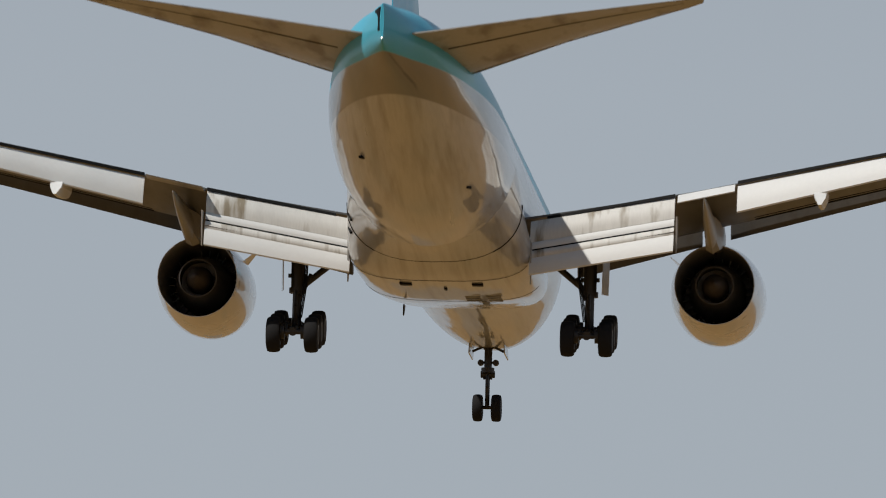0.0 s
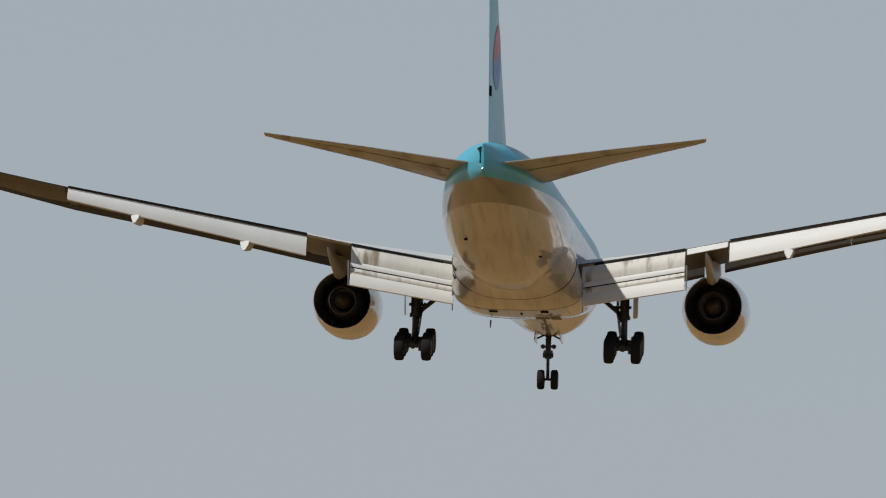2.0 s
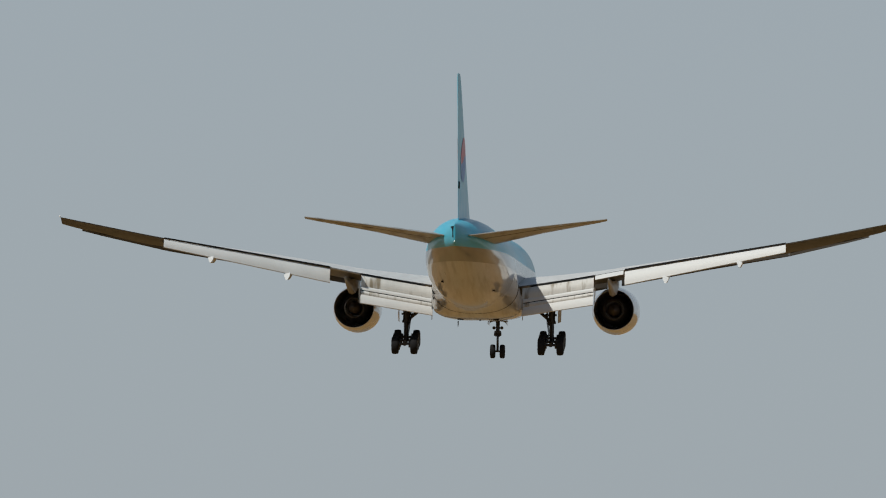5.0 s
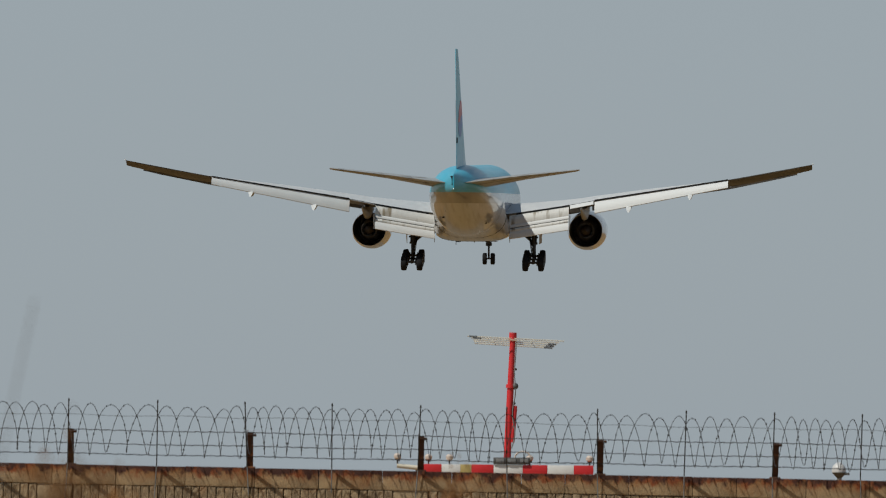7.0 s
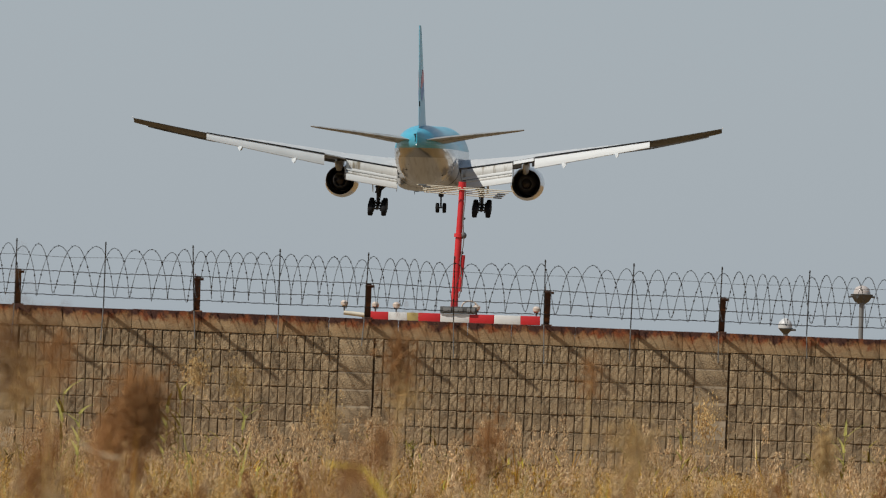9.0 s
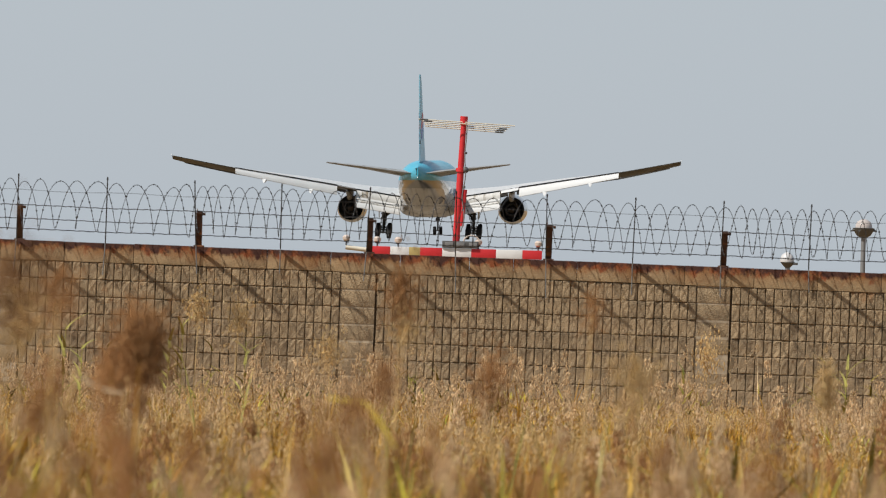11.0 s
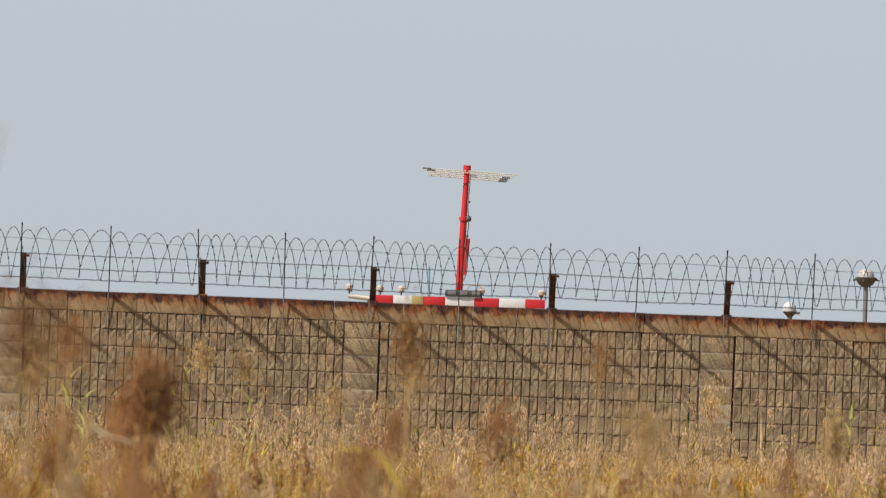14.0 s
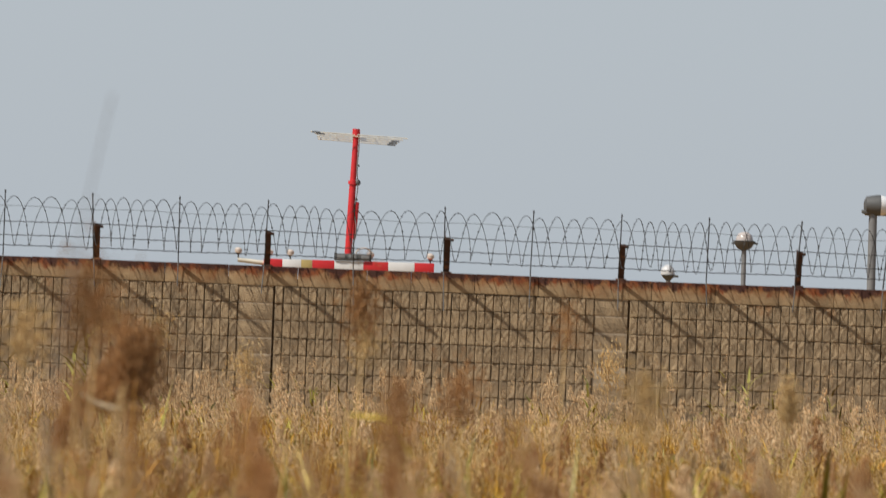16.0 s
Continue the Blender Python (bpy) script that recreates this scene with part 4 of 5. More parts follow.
# ---- behind the wall: aerial mast, striped beam with lights, lamps ----
def from_eye(k):
    """Bring things built at one distance to another along the lines of sight from the camera's first stand."""
    e = Matrix.Translation((0, 0, 1.6))
    return e @ Matrix.Scale(k, 4) @ e.inverted()


def build_mast():
    Y = 300.0
    k = Y / 16800.0
    at = lambda az, up: Vector((az * k, Y, 1.6 + up * k))
    near = from_eye(162.0 / Y)
    g = 1.6 + (ground_height(162.0) - 1.62) * Y / 162.0
    beam = thing("striped_beam", "red and white striped light beam on legs", "barrier", m=near)
    cuts = (0, 0.11, 0.22, 0.285, 0.415, 0.585, 0.73, 0.885, 1.0)
    mats = (M_RED, M_WHITE, M_OCHRE, M_RED, M_WHITE, M_RED, M_WHITE, M_RED)
    xa, xb = at(-99, 0).x, at(203, 0).x
    zt = at(0, 79).z
    for a, b, m in zip(cuts, cuts[1:], mats):
        bm = bmesh.new()
        w = (xb - xa) * (b - a)
        box(bm, (xa + (xb - xa) * (a + b) / 2, Y, zt - 0.14), (w - 0.003, 0.3, 0.28), bevel=0.015)
        part("beam_segment", bm, m, beam, "red painted segment" if m is M_RED else "white painted segment" if m is M_WHITE else "ochre weathered segment")
    bm = bmesh.new()
    tube(bm, (xa + 0.02, Y, zt - 0.14), (xa - 0.82, Y, zt - 0.06), 0.07, 0.07, 10)
    part("boom", bm, M_CREAM, beam, "cream side boom")
    for x in (xa + 0.5, (xa + xb) / 2, xb - 0.5):
        bm = bmesh.new()
        box(bm, (x, Y, (zt - 0.28 + g) / 2), (0.16, 0.16, zt - 0.28 - g + 0.1), bevel=0.01)
        part("leg", bm, M_CASE, beam)
    for az in (-144, -89, -52, 90, 196):
        p = at(az, 79)
        z0 = zt - (0.02 if az > -99 else 0.0)
        bm = bmesh.new()
        tube(bm, (p.x, Y - 0.02, z0), (p.x, Y - 0.02, z0 + 0.14), 0.025, 0.025, 8)
        tube(bm, (p.x - 0.07, Y - 0.02, z0 + 0.13), (p.x + 0.07, Y - 0.02, z0 + 0.13), 0.02, 0.02, 6)
        lamp = part("lamp", bm, M_CASE, beam)
        bm = bmesh.new()
        turned(bm, [(0.14, 0.05), (0.18, 0.11), (0.27, 0.12), (0.33, 0.06)], (p.x, Y - 0.02, z0), "Z", 14, True)
        part("lens", bm, M_AMBER, lamp, "amber runway light lens")
    mast = thing("aerial_mast", "red tubular mast carrying a bar-shaped aerial", "mast", m=near)
    base, top = at(50.4, 97), at(58.3, 313)
    d = top - base
    bm = bmesh.new()
    tube(bm, base - d * 0.07, base + d * 0.55, 0.115, 0.105, 16)
    tube(bm, base + d * 0.55, top, 0.10, 0.085, 16)
    tube(bm, base + d * 0.545, base + d * 0.575, 0.15, 0.15, 16)
    tube(bm, top - d * 0.07, top + d * 0.0, 0.12, 0.12, 14)
    part("pole", bm, M_RED, mast, "red painted pole")
    o = Vector((0.17, -0.02, 0))
    bm = bmesh.new()
    tube(bm, base + d * 0.1 + o * 0.8, base + d * 0.40 + o, 0.075, 0.075, 12)
    for s in (0.12, 0.22, 0.39):
        tube(bm, base + d * s, base + d * s + o, 0.05, 0.05, 8)
    part("counterweight_tube", bm, M_RED, mast, "red side tube")
    for s, r in ((0.56, 0.11), (0.42, 0.05), (0.70, 0.04)):
        bm = bmesh.new()
        bmesh.ops.create_icosphere(bm, subdivisions=2, radius=r, matrix=Matrix.Translation(base + d * s + Vector((0.14, -0.03, 0))))
        part("bracket", bm, M_CASE, mast, "dark bracket")
    wire_curve("cable", [tuple(base + d * s + Vector((0.10 + 0.13 * math.sin(s * 9) ** 2 * (1 - s), -0.1, 0))) for s in [0.05 + 0.88 * i / 30 for i in range(31)]], 0.018, M_PIPE, mast, "loose grey cable")
    hub = top - d * 0.076
    for i, (l, r, dz, dy) in enumerate(((-1.43, 1.63, 0.10, -0.1), (-1.30, 1.48, 0.045, -0.25), (-1.24, 1.40, -0.005, 0.15), (-1.22, 1.33, -0.06, 0.25), (-1.20, 1.28, -0.115, 0.4))):
        bm = bmesh.new()
        tube(bm, hub + Vector((l, dy, dz + 0.065)), hub + Vector((r, dy, dz - 0.065)), 0.017, 0.017, 8)
        rod = part("aerial_rod", bm, M_CREAM, mast, "pale aerial rod")
        bm = bmesh.new()
        e = (l + 0.05, l + 0.3) if i in (0, 1) else (r - 0.28, r - 0.03)
        tube(bm, hub + Vector((e[0], dy - 0.01, dz + 0.065 - 0.13 * (e[0] - l) / (r - l))), hub + Vector((e[1], dy - 0.01, dz + 0.065 - 0.13 * (e[1] - l) / (r - l))), 0.026, 0.026, 8)
        part("rod_sleeve", bm, M_CASE, rod, "dark sleeve")
    for l in (-1.15, -0.6, 0.6, 1.15):
        bm = bmesh.new()
        tube(bm, hub + Vector((l, -0.3, -0.02)), hub + Vector((l, 0.45, 0.02)), 0.016, 0.016, 6)
        part("aerial_spacer", bm, M_CREAM, mast)
    case = thing("equipment_case", "grey equipment case at the foot of the mast", "box", m=near)
    p = at(58, 79)
    bm = bmesh.new()
    box(bm, (p.x, Y + 0.05, zt + 0.12), (1.15, 0.5, 0.22), bevel=0.02)
    part("body", bm, M_CASE, case)
    for x in (-0.36, 0.0, 0.4):
        bm = bmesh.new()
        box(bm, (p.x + x, Y - 0.21, zt + 0.12), (0.26, 0.03, 0.15), bevel=0.008)
        part("cover", bm, M_PIPE, case)
    bm = bmesh.new()
    for i in range(9):
        a, b = math.pi * i / 9, math.pi * (i + 1) / 9
        tube(bm, (p.x + 0.35 - 0.25 * math.cos(a), Y - 0.1, zt + 0.22 + 0.2 * math.sin(a)), (p.x + 0.35 - 0.25 * math.cos(b), Y - 0.1, zt + 0.22 + 0.2 * math.sin(b)), 0.025, 0.025, 8)
    part("lifting_hoop", bm, M_AMBER, case, "yellow-brown hoop")


def build_lamps():
    Y = 160.0
    k = Y / 16800.0
    far = from_eye(280.0 / Y)
    g = 1.6 + (ground_height(280.0) - 1.7) * Y / 280.0
    glass = material("milky_lamp_glass", (0.52, 0.46, 0.42), 0.25, 0, 3, 0.08)
    M_PALE = material("pale_lamp_plastic", (0.58, 0.57, 0.55), 0.4, 0, 3, 0.15)
    x, z = 771 * k, 1.6 + 133 * k
    lamp = thing("mushroom_lamp", "bowl lamp with a milky dome on a grey pole", "lamp", m=far)
    bm = bmesh.new()
    tube(bm, (x, Y, g), (x, Y, z - 0.1), 0.045, 0.04, 14)
    part("pole", bm, M_PIPE, lamp, "grey pole")
    part("bowl", turned(bmesh.new(), [(-0.14, 0.05), (-0.1, 0.12), (-0.02, 0.17), (0.02, 0.19), (0.03, 0.14)], (x, Y, z), "Z", 24, True), M_CASE, lamp, "dark metal bowl")
    part("dome", turned(bmesh.new(), [(0.02, 0.145), (0.07, 0.142), (0.13, 0.115), (0.165, 0.06), (0.175, 0.02)], (x, Y, z), "Z", 24, True), glass, lamp, "milky dome")
    for sx in (-1, 1):
        bm = bmesh.new()
        tube(bm, (x + sx * 0.13, Y - 0.05, z + 0.0), (x + sx * 0.22, Y - 0.07, z - 0.03), 0.03, 0.012, 8)
        part("clip", bm, M_CASE, lamp)
    # the floodlight on its thicker pole
    x, z = 1006 * k, 1.6 + 190 * k
    fl = thing("floodlight", "grey floodlight with a white dome on a pole", "lamp", m=far)
    bm = bmesh.new()
    tube(bm, (x - 0.08, Y, g), (x - 0.08, Y, z), 0.075, 0.07, 16)
    tube(bm, (x - 0.22, Y, z), (x + 0.16, Y, z + 0.0), 0.035, 0.035, 10)
    part("pole", bm, M_PIPE, fl, "pale grey pole")
    bm = bmesh.new()
    turned(bm, [(-0.22, 0.06), (-0.18, 0.15), (0.0, 0.18), (0.06, 0.18)], (x - 0.02, Y, z + 0.14), "X", 22, True)
    box(bm, (x - 0.12, Y, z + 0.03), (0.3, 0.2, 0.07), bevel=0.02)
    part("housing", bm, M_CASE, fl, "grey housing")
    part("dome", turned(bmesh.new(), [(0.05, 0.175), (0.14, 0.16), (0.22, 0.11), (0.26, 0.03)], (x - 0.02, Y, z + 0.14), "X", 22, True), M_WHITE, fl, "white dome")
    # low globe lamp
    x, z = 638 * k, 1.6 + 74 * k
    gl = thing("globe_lamp", "small white globe lamp with a dark skirt", "lamp", m=far)
    bm = bmesh.new()
    tube(bm, (x, Y, g), (x, Y, z - 0.06), 0.04, 0.04, 12)
    part("pole", bm, M_PIPE, gl)
    part("globe", turned(bmesh.new(), [(-0.03, 0.115), (0.03, 0.12), (0.09, 0.095), (0.13, 0.05), (0.145, 0.015)], (x - 0.01, Y, z), "Z", 22, True), M_PALE, gl, "white globe")
    bm = bmesh.new()
    turned(bm, [(-0.12, 0.04), (-0.08, 0.08), (-0.03, 0.125), (-0.02, 0.12)], (x, Y, z), "Z", 22, True)
    box(bm, (x + 0.12, Y - 0.05, z - 0.05), (0.1, 0.06, 0.04), bevel=0.01)
    part("skirt", bm, M_CASE, gl, "dark skirt")


build_mast()
build_lamps()


# ---- dry grass between the camera and the wall ----
def grass_material(name, colours, rough=0.7):
    m = bpy.data.materials.new(name)
    m.use_nodes = True
    nt = m.node_tree
    b = nt.nodes["Principled BSDF"]
    g = nt.nodes.new("ShaderNodeNewGeometry")
    r = nt.nodes.new("ShaderNodeValToRGB")
    el = r.color_ramp.elements
    el[0].position, el[0].color = 0.0, (*colours[0], 1)
    el[1].position, el[1].color = 1.0, (*colours[-1], 1)
    for i, c in enumerate(colours[1:-1]):
        e = el.new((i + 1) / (len(colours) - 1))
        e.color = (*c, 1)
    nt.links.new(g.outputs["Random Per Island"], r.inputs["Fac"])
    tc = nt.nodes.new("ShaderNodeTexCoord")
    n = nt.nodes.new("ShaderNodeTexNoise")
    n.inputs["Scale"].default_value = 2.6
    n.inputs["Detail"].default_value = 4.0
    nt.links.new(tc.outputs["Object"], n.inputs["Vector"])
    st = nt.nodes.new("ShaderNodeMapRange")
    st.inputs["From Min"].default_value, st.inputs["From Max"].default_value = 0.3, 0.7
    st.inputs["To Min"].default_value, st.inputs["To Max"].default_value = 0.50, 1.40
    nt.links.new(n.outputs["Fac"], st.inputs["Value"])
    mx = nt.nodes.new("ShaderNodeMix")
    mx.data_type, mx.blend_type = "RGBA", "MULTIPLY"
    mx.inputs["Factor"].default_value = 1.0
    nt.links.new(r.outputs["Color"], mx.inputs["A"])
    nt.links.new(st.outputs["Result"], mx.inputs["B"])
    nt.links.new(mx.outputs["Result"], b.inputs["Base Color"])
    b.inputs["Roughness"].default_value = rough
    b.inputs["Specular IOR Level"].default_value = 0.15
    return m


M_GRASS = grass_material("dry_grass_blades", ((0.16, 0.065, 0.009), (0.52, 0.26, 0.032), (0.66, 0.37, 0.052), (0.30, 0.13, 0.02), (0.58, 0.37, 0.085), (0.20, 0.09, 0.015), (0.66, 0.45, 0.14)))
M_SEED = grass_material("seed_heads", ((0.42, 0.24, 0.085), (0.66, 0.45, 0.19), (0.55, 0.34, 0.13), (0.72, 0.54, 0.28), (0.34, 0.18, 0.06)))
M_TUFT = grass_material("pale_seed_tuft", ((0.40, 0.25, 0.12), (0.66, 0.46, 0.25), (0.54, 0.34, 0.17), (0.74, 0.56, 0.34), (0.34, 0.19, 0.08)))
M_PLUME = grass_material("reed_plume", ((0.22, 0.095, 0.032), (0.36, 0.175, 0.065), (0.44, 0.24, 0.10)))
M_LEAF = grass_material("green_reed_leaf", ((0.15, 0.18, 0.04), (0.27, 0.26, 0.06), (0.42, 0.36, 0.10), (0.52, 0.45, 0.19)))
M_OLIVE = grass_material("olive_leaf", ((0.12, 0.115, 0.022), (0.25, 0.21, 0.035), (0.38, 0.29, 0.05), (0.18, 0.13, 0.022)))
M_BROAD = grass_material("broad_dry_leaf", ((0.64, 0.38, 0.045), (0.34, 0.15, 0.028), (0.66, 0.42, 0.08), (0.18, 0.075, 0.015), (0.48, 0.38, 0.045), (0.28, 0.29, 0.04), (0.70, 0.50, 0.17)))


def blade(verts, faces, rng, x, y, h, w, lean, curl, seg=3):
    """A bent blade of grass with a folded section."""
    a = rng.uniform(0, 6.28)
    dx, dy = math.cos(a), math.sin(a)
    o = len(verts)
    for i in range(seg):
        u = i / seg
        off = lean * u + curl * u * u
        ww = w * (1 - 0.65 * u)
        px, py, pz = x + dx * off, y + dy * off, h * (u - 0.18 * u * u * abs(curl) / max(h, 0.1))
        verts.extend(((px - dy * ww, py + dx * ww, pz), (px, py, pz - 0.3 * ww), (px + dy * ww, py - dx * ww, pz)))
    off = lean + curl
    verts.append((x + dx * off, y + dy * off, h * (1 - 0.18 * abs(curl) / max(h, 0.1))))
    for i in range(seg - 1):
        p = o + 3 * i
        faces.extend(((p, p + 1, p + 4, p + 3), (p + 1, p + 2, p + 5, p + 4)))
    p = o + 3 * (seg - 1)
    faces.extend(((p, p + 1, p + 3), (p + 1, p + 2, p + 3)))
    return verts[-1]


def seed_head(verts, faces, rng, top, size, n):
    """A loose spray of small grains round the end of a stem."""
    for k in range(n):
        u = rng.random()
        r = size * 0.3 * (1 - 0.6 * u) * rng.random() ** 0.5
        a = rng.uniform(0, 6.28)
        c = (top[0] + r * math.cos(a), top[1] + r * math.sin(a), top[2] + size * (u - 0.45))
        s = size * rng.uniform(0.04, 0.085)
        o = len(verts)
        tx, ty = rng.uniform(-0.5, 0.5), rng.uniform(-0.5, 0.5)
        verts.extend(((c[0] - s * 0.4, c[1], c[2]), (c[0] + s * 0.4, c[1] + s * 0.3, c[2]), (c[0], c[1] - s * 0.4, c[2]), (c[0] + tx * s, c[1] + ty * s, c[2] + s * 1.4), (c[0] - tx * s, c[1] - ty * s, c[2] - s)))
        faces.extend(((o, o + 1, o + 3), (o + 1, o + 2, o + 3), (o + 2, o, o + 3), (o + 1, o, o + 4), (o + 2, o + 1, o + 4), (o, o + 2, o + 4)))


def sheet(name, verts, faces, mat, label, category):
    me = bpy.data.meshes.new(name)
    me.from_pydata(verts, [], faces)
    me.materials.append(mat)
    return tagged(new(name, me), label, category, kind="stuff")


def build_grass():
    rng = random.Random(33)
    bv, bf, sv, sf, gv, gf = [], [], [], [], [], []
    patch = lambda x, y: noise.noise(Vector((x * 0.45, y * 0.12, 3.1)))
    # bands: from y, to y, tufts per square metre, height; blades grow in tufts with dark gaps between them
    for ya, yb, dens, h0 in ((21, 34, 13, 0.86), (34, 52, 12, 0.74), (52, 80, 11, 0.44), (80, 108, 11, 0.20), (108, 133.6, 15, 0.12)):
        half_b = yb * 0.062 + 0.7
        for _ in range(int((yb - ya) * 2 * half_b * dens)):
            ty, tx = rng.uniform(ya, yb), rng.uniform(-half_b, half_b)
            if abs(tx) > ty * 0.062 + 0.7:
                continue
            q = patch(tx, ty)
            low = 1 - 0.42 * min(1.0, max(0.0, (tx / ty - 0.036) / 0.012))
            tall = low * h0 * (0.80 + 0.85 * q + rng.uniform(-0.25, 0.3)) * (1.45 if rng.random() < 0.05 else 1)
            green_tuft = rng.random() < 0.05 + 0.22 * max(0, -q)
            seedy = rng.random() < (0.22 + 0.5 * q) * (0.45 if ty < 60 else 1.0)
            for _ in range(rng.randint(5, 11)):
                x, y = tx + rng.gauss(0, 0.05), ty + rng.gauss(0, 0.05)
                h = tall * rng.uniform(0.6, 1.05)
                green = green_tuft and rng.random() < 0.7
                top = blade(gv if green else bv, gf if green else bf, rng, x, y, h, rng.uniform(0.004, 0.010) * (1.5 if green else 1), rng.uniform(0, 0.22) * h, rng.uniform(-0.05, 0.4) * h)
                if seedy and not green and rng.random() < 0.45:
                    seed_head(sv, sf, rng, top, rng.uniform(0.10, 0.24), 12)
    sheet("dry_grass", bv, bf, M_GRASS, "thick golden dry grass in front of the wall", "grass")
    sheet("grass_seed_heads", sv, sf, M_SEED, "pale brown seed heads over the dry grass", "grass")
    sheet("green_grass", gv, gf, M_LEAF, "yellow-green blades among the dry grass", "grass")


def build_tall_growth():
    """Broad-leaved clumps close by, feathery heads in the middle distance and a ragged row of tall stems before the wall."""
    rng = random.Random(71)
    lv, lf, pv, pf, sv, sf, gv, gf = [], [], [], [], [], [], [], []
    for _ in range(1300):
        y = rng.uniform(20, 50)
        x = rng.uniform(-1, 1) * (y * 0.062 + 0.6)
        q = noise.noise(Vector((x * 1.1, y * 0.2, 5.0)))
        if rng.random() > 0.6 + 1.2 * q:
            continue
        h = rng.uniform(0.5, 0.95) * (1 + 0.25 * q)
        green = rng.random() < 0.45
        for _ in range(rng.randint(4, 9)):
            blade(gv if green else lv, gf if green else lf, rng, x + rng.gauss(0, 0.05), y + rng.gauss(0, 0.05), h * rng.uniform(0.7, 1.1), rng.uniform(0.010, 0.034), rng.uniform(0.0, 0.3), rng.uniform(0.15, 0.7), 5)
    # the growth beside the camera: arching leaves and soft plumes whose tips stand just under the line of sight
    for _ in range(300):
        y = rng.uniform(12.5, 22)
        x = rng.uniform(-1, 1) * (y * 0.052 + 0.3)
        q = noise.noise(Vector((x * 2.2, y * 0.5, 11.0)))
        h = 1.6 - y * 0.0195 + 0.15 * q + rng.uniform(-0.14, 0.05) + (0.05 if x < -0.35 else 0.0)
        green = rng.random() < 0.22
        for _ in range(rng.randint(2, 4)):
            blade(gv if green else lv, gf if green else lf, rng, x + rng.gauss(0, 0.04), y + rng.gauss(0, 0.05), h * rng.uniform(0.90, 1.02), rng.uniform(0.006, 0.017), rng.uniform(0.0, 0.2), rng.uniform(0.1, 0.5), 5)
        if rng.random() < 0.4:
            top = blade(lv, lf, rng, x, y, h, 0.004, 0.05, 0.08)
            s = rng.uniform(0.07, 0.13)
            tan = rng.random() < 0.5
            for k in range(3):
                seed_head(sv if tan else pv, sf if tan else pf, rng, (top[0] + 0.02 * k, top[1], top[2] - 0.5 * s * k), s, 45)
    # pale upright stems with drooping panicles and leaves against the wall
    for _ in range(70):
        y = rng.uniform(108, 131)
        x = rng.uniform(-1, 1) * (y * 0.055 + 0.5)
        h = rng.uniform(0.3, 0.62) if rng.random() < 0.7 else rng.uniform(0.62, 1.02)
        top = blade(sv, sf, rng, x, y, h, 0.009, rng.uniform(0, 0.06), rng.uniform(0, 0.06))
        side = rng.choice((-1, 1))
        for k in range(5):
            seed_head(sv, sf, rng, (top[0] + side * 0.018 * k * k, top[1], top[2] + 0.06 - 0.05 * k), rng.uniform(0.13, 0.2), 22)
        for k in range(rng.randint(2, 5)):
            o = len(gv)
            blade(gv, gf, rng, 0, 0, rng.uniform(0.1, 0.24), rng.uniform(0.010, 0.018), rng.uniform(0.08, 0.16), rng.uniform(0.05, 0.22), 4)
            z = h * rng.uniform(0.35, 0.85)
            gv[o:] = [(p[0] + x, p[1] + y, p[2] + z) for p in gv[o:]]
    for _ in range(260):
        y = rng.uniform(22, 66)
        x = rng.uniform(-1, 1) * (y * 0.062 + 0.6)
        pale = rng.random() < 0.55
        h = rng.uniform(0.6, 1.0) - 0.004 * (y - 22)
        top = blade(sv, sf, rng, x, y, h, 0.004, rng.uniform(0, 0.15), rng.uniform(0, 0.12))
        s = rng.uniform(0.13, 0.24)
        for k in range(2):
            seed_head(sv if pale else pv, sf if pale else pf, rng, (top[0] + rng.uniform(-0.05, 0.05), top[1], top[2] - s * 0.45 * k), s * (1 - 0.15 * k), 70)
    for _ in range(2300):
        y = rng.uniform(92, 133.2)
        x = rng.uniform(-1, 1) * (y * 0.062 + 0.7)
        q = noise.noise(Vector((x * 0.7 + 1.3, y * 0.08, 8.0)))
        if rng.random() > 0.34 + 1.5 * q:
            continue
        h = 0.07 + (0.65 if x / y < 0.04 else 0.4) * max(0, q) + rng.uniform(-0.05, 0.26) + (0.28 if rng.random() < 0.08 else 0)
        top = blade(sv, sf, rng, x, y, h, 0.006, rng.uniform(0, 0.12), rng.uniform(0, 0.12))
        s = rng.uniform(0.14, 0.34)
        seed_head(sv, sf, rng, top, s, 52)
        for _ in range(3):
            blade(lv, lf, rng, x, y, h * rng.uniform(0.5, 0.9), 0.01, 0.1, 0.25)
    sheet("green_leaves", gv, gf, M_OLIVE, "broad olive-green leaves among the dry grass", "grass")
    sheet("reed_leaves", lv, lf, M_BROAD, "broad arching golden leaves among the grass", "grass")
    sheet("reed_heads", pv, pf, M_PLUME, "brown feathery heads standing over the grass", "grass")
    sheet("tall_seed_stems", sv, sf, M_TUFT, "pale tan seed stems before the wall", "grass")


def build_leafy_reed(az, up, y):
    """A still green reed with long drooping leaves."""
    rng = random.Random(int(az * 3 + y))
    k = y / 16800.0
    x, z = az * k, 1.6 + up * k
    reed = thing("green_reed", "tall green reed with long drooping leaves by the wall", "reed", "green reeds")
    bm = bmesh.new()
    tube(bm, (x, y, 0), (x + 0.03, y, z), 0.006, 0.004, 6)
    part("stem", bm, M_LEAF, reed)
    for i in range(9):
        v, f = [], []
        b = 0.25 + 0.7 * i / 8
        blade(v, f, rng, 0, 0, rng.uniform(0.16, 0.32), 0.021, rng.uniform(0.08, 0.18), rng.uniform(0.12, 0.3), 4)
        me = bpy.data.meshes.new("leaf")
        me.from_pydata([(p[0] + x + 0.03 * b, p[1] + y, p[2] + z * b) for p in v], [], f)
        me.materials.append(M_LEAF)
        new("leaf", me).parent = reed


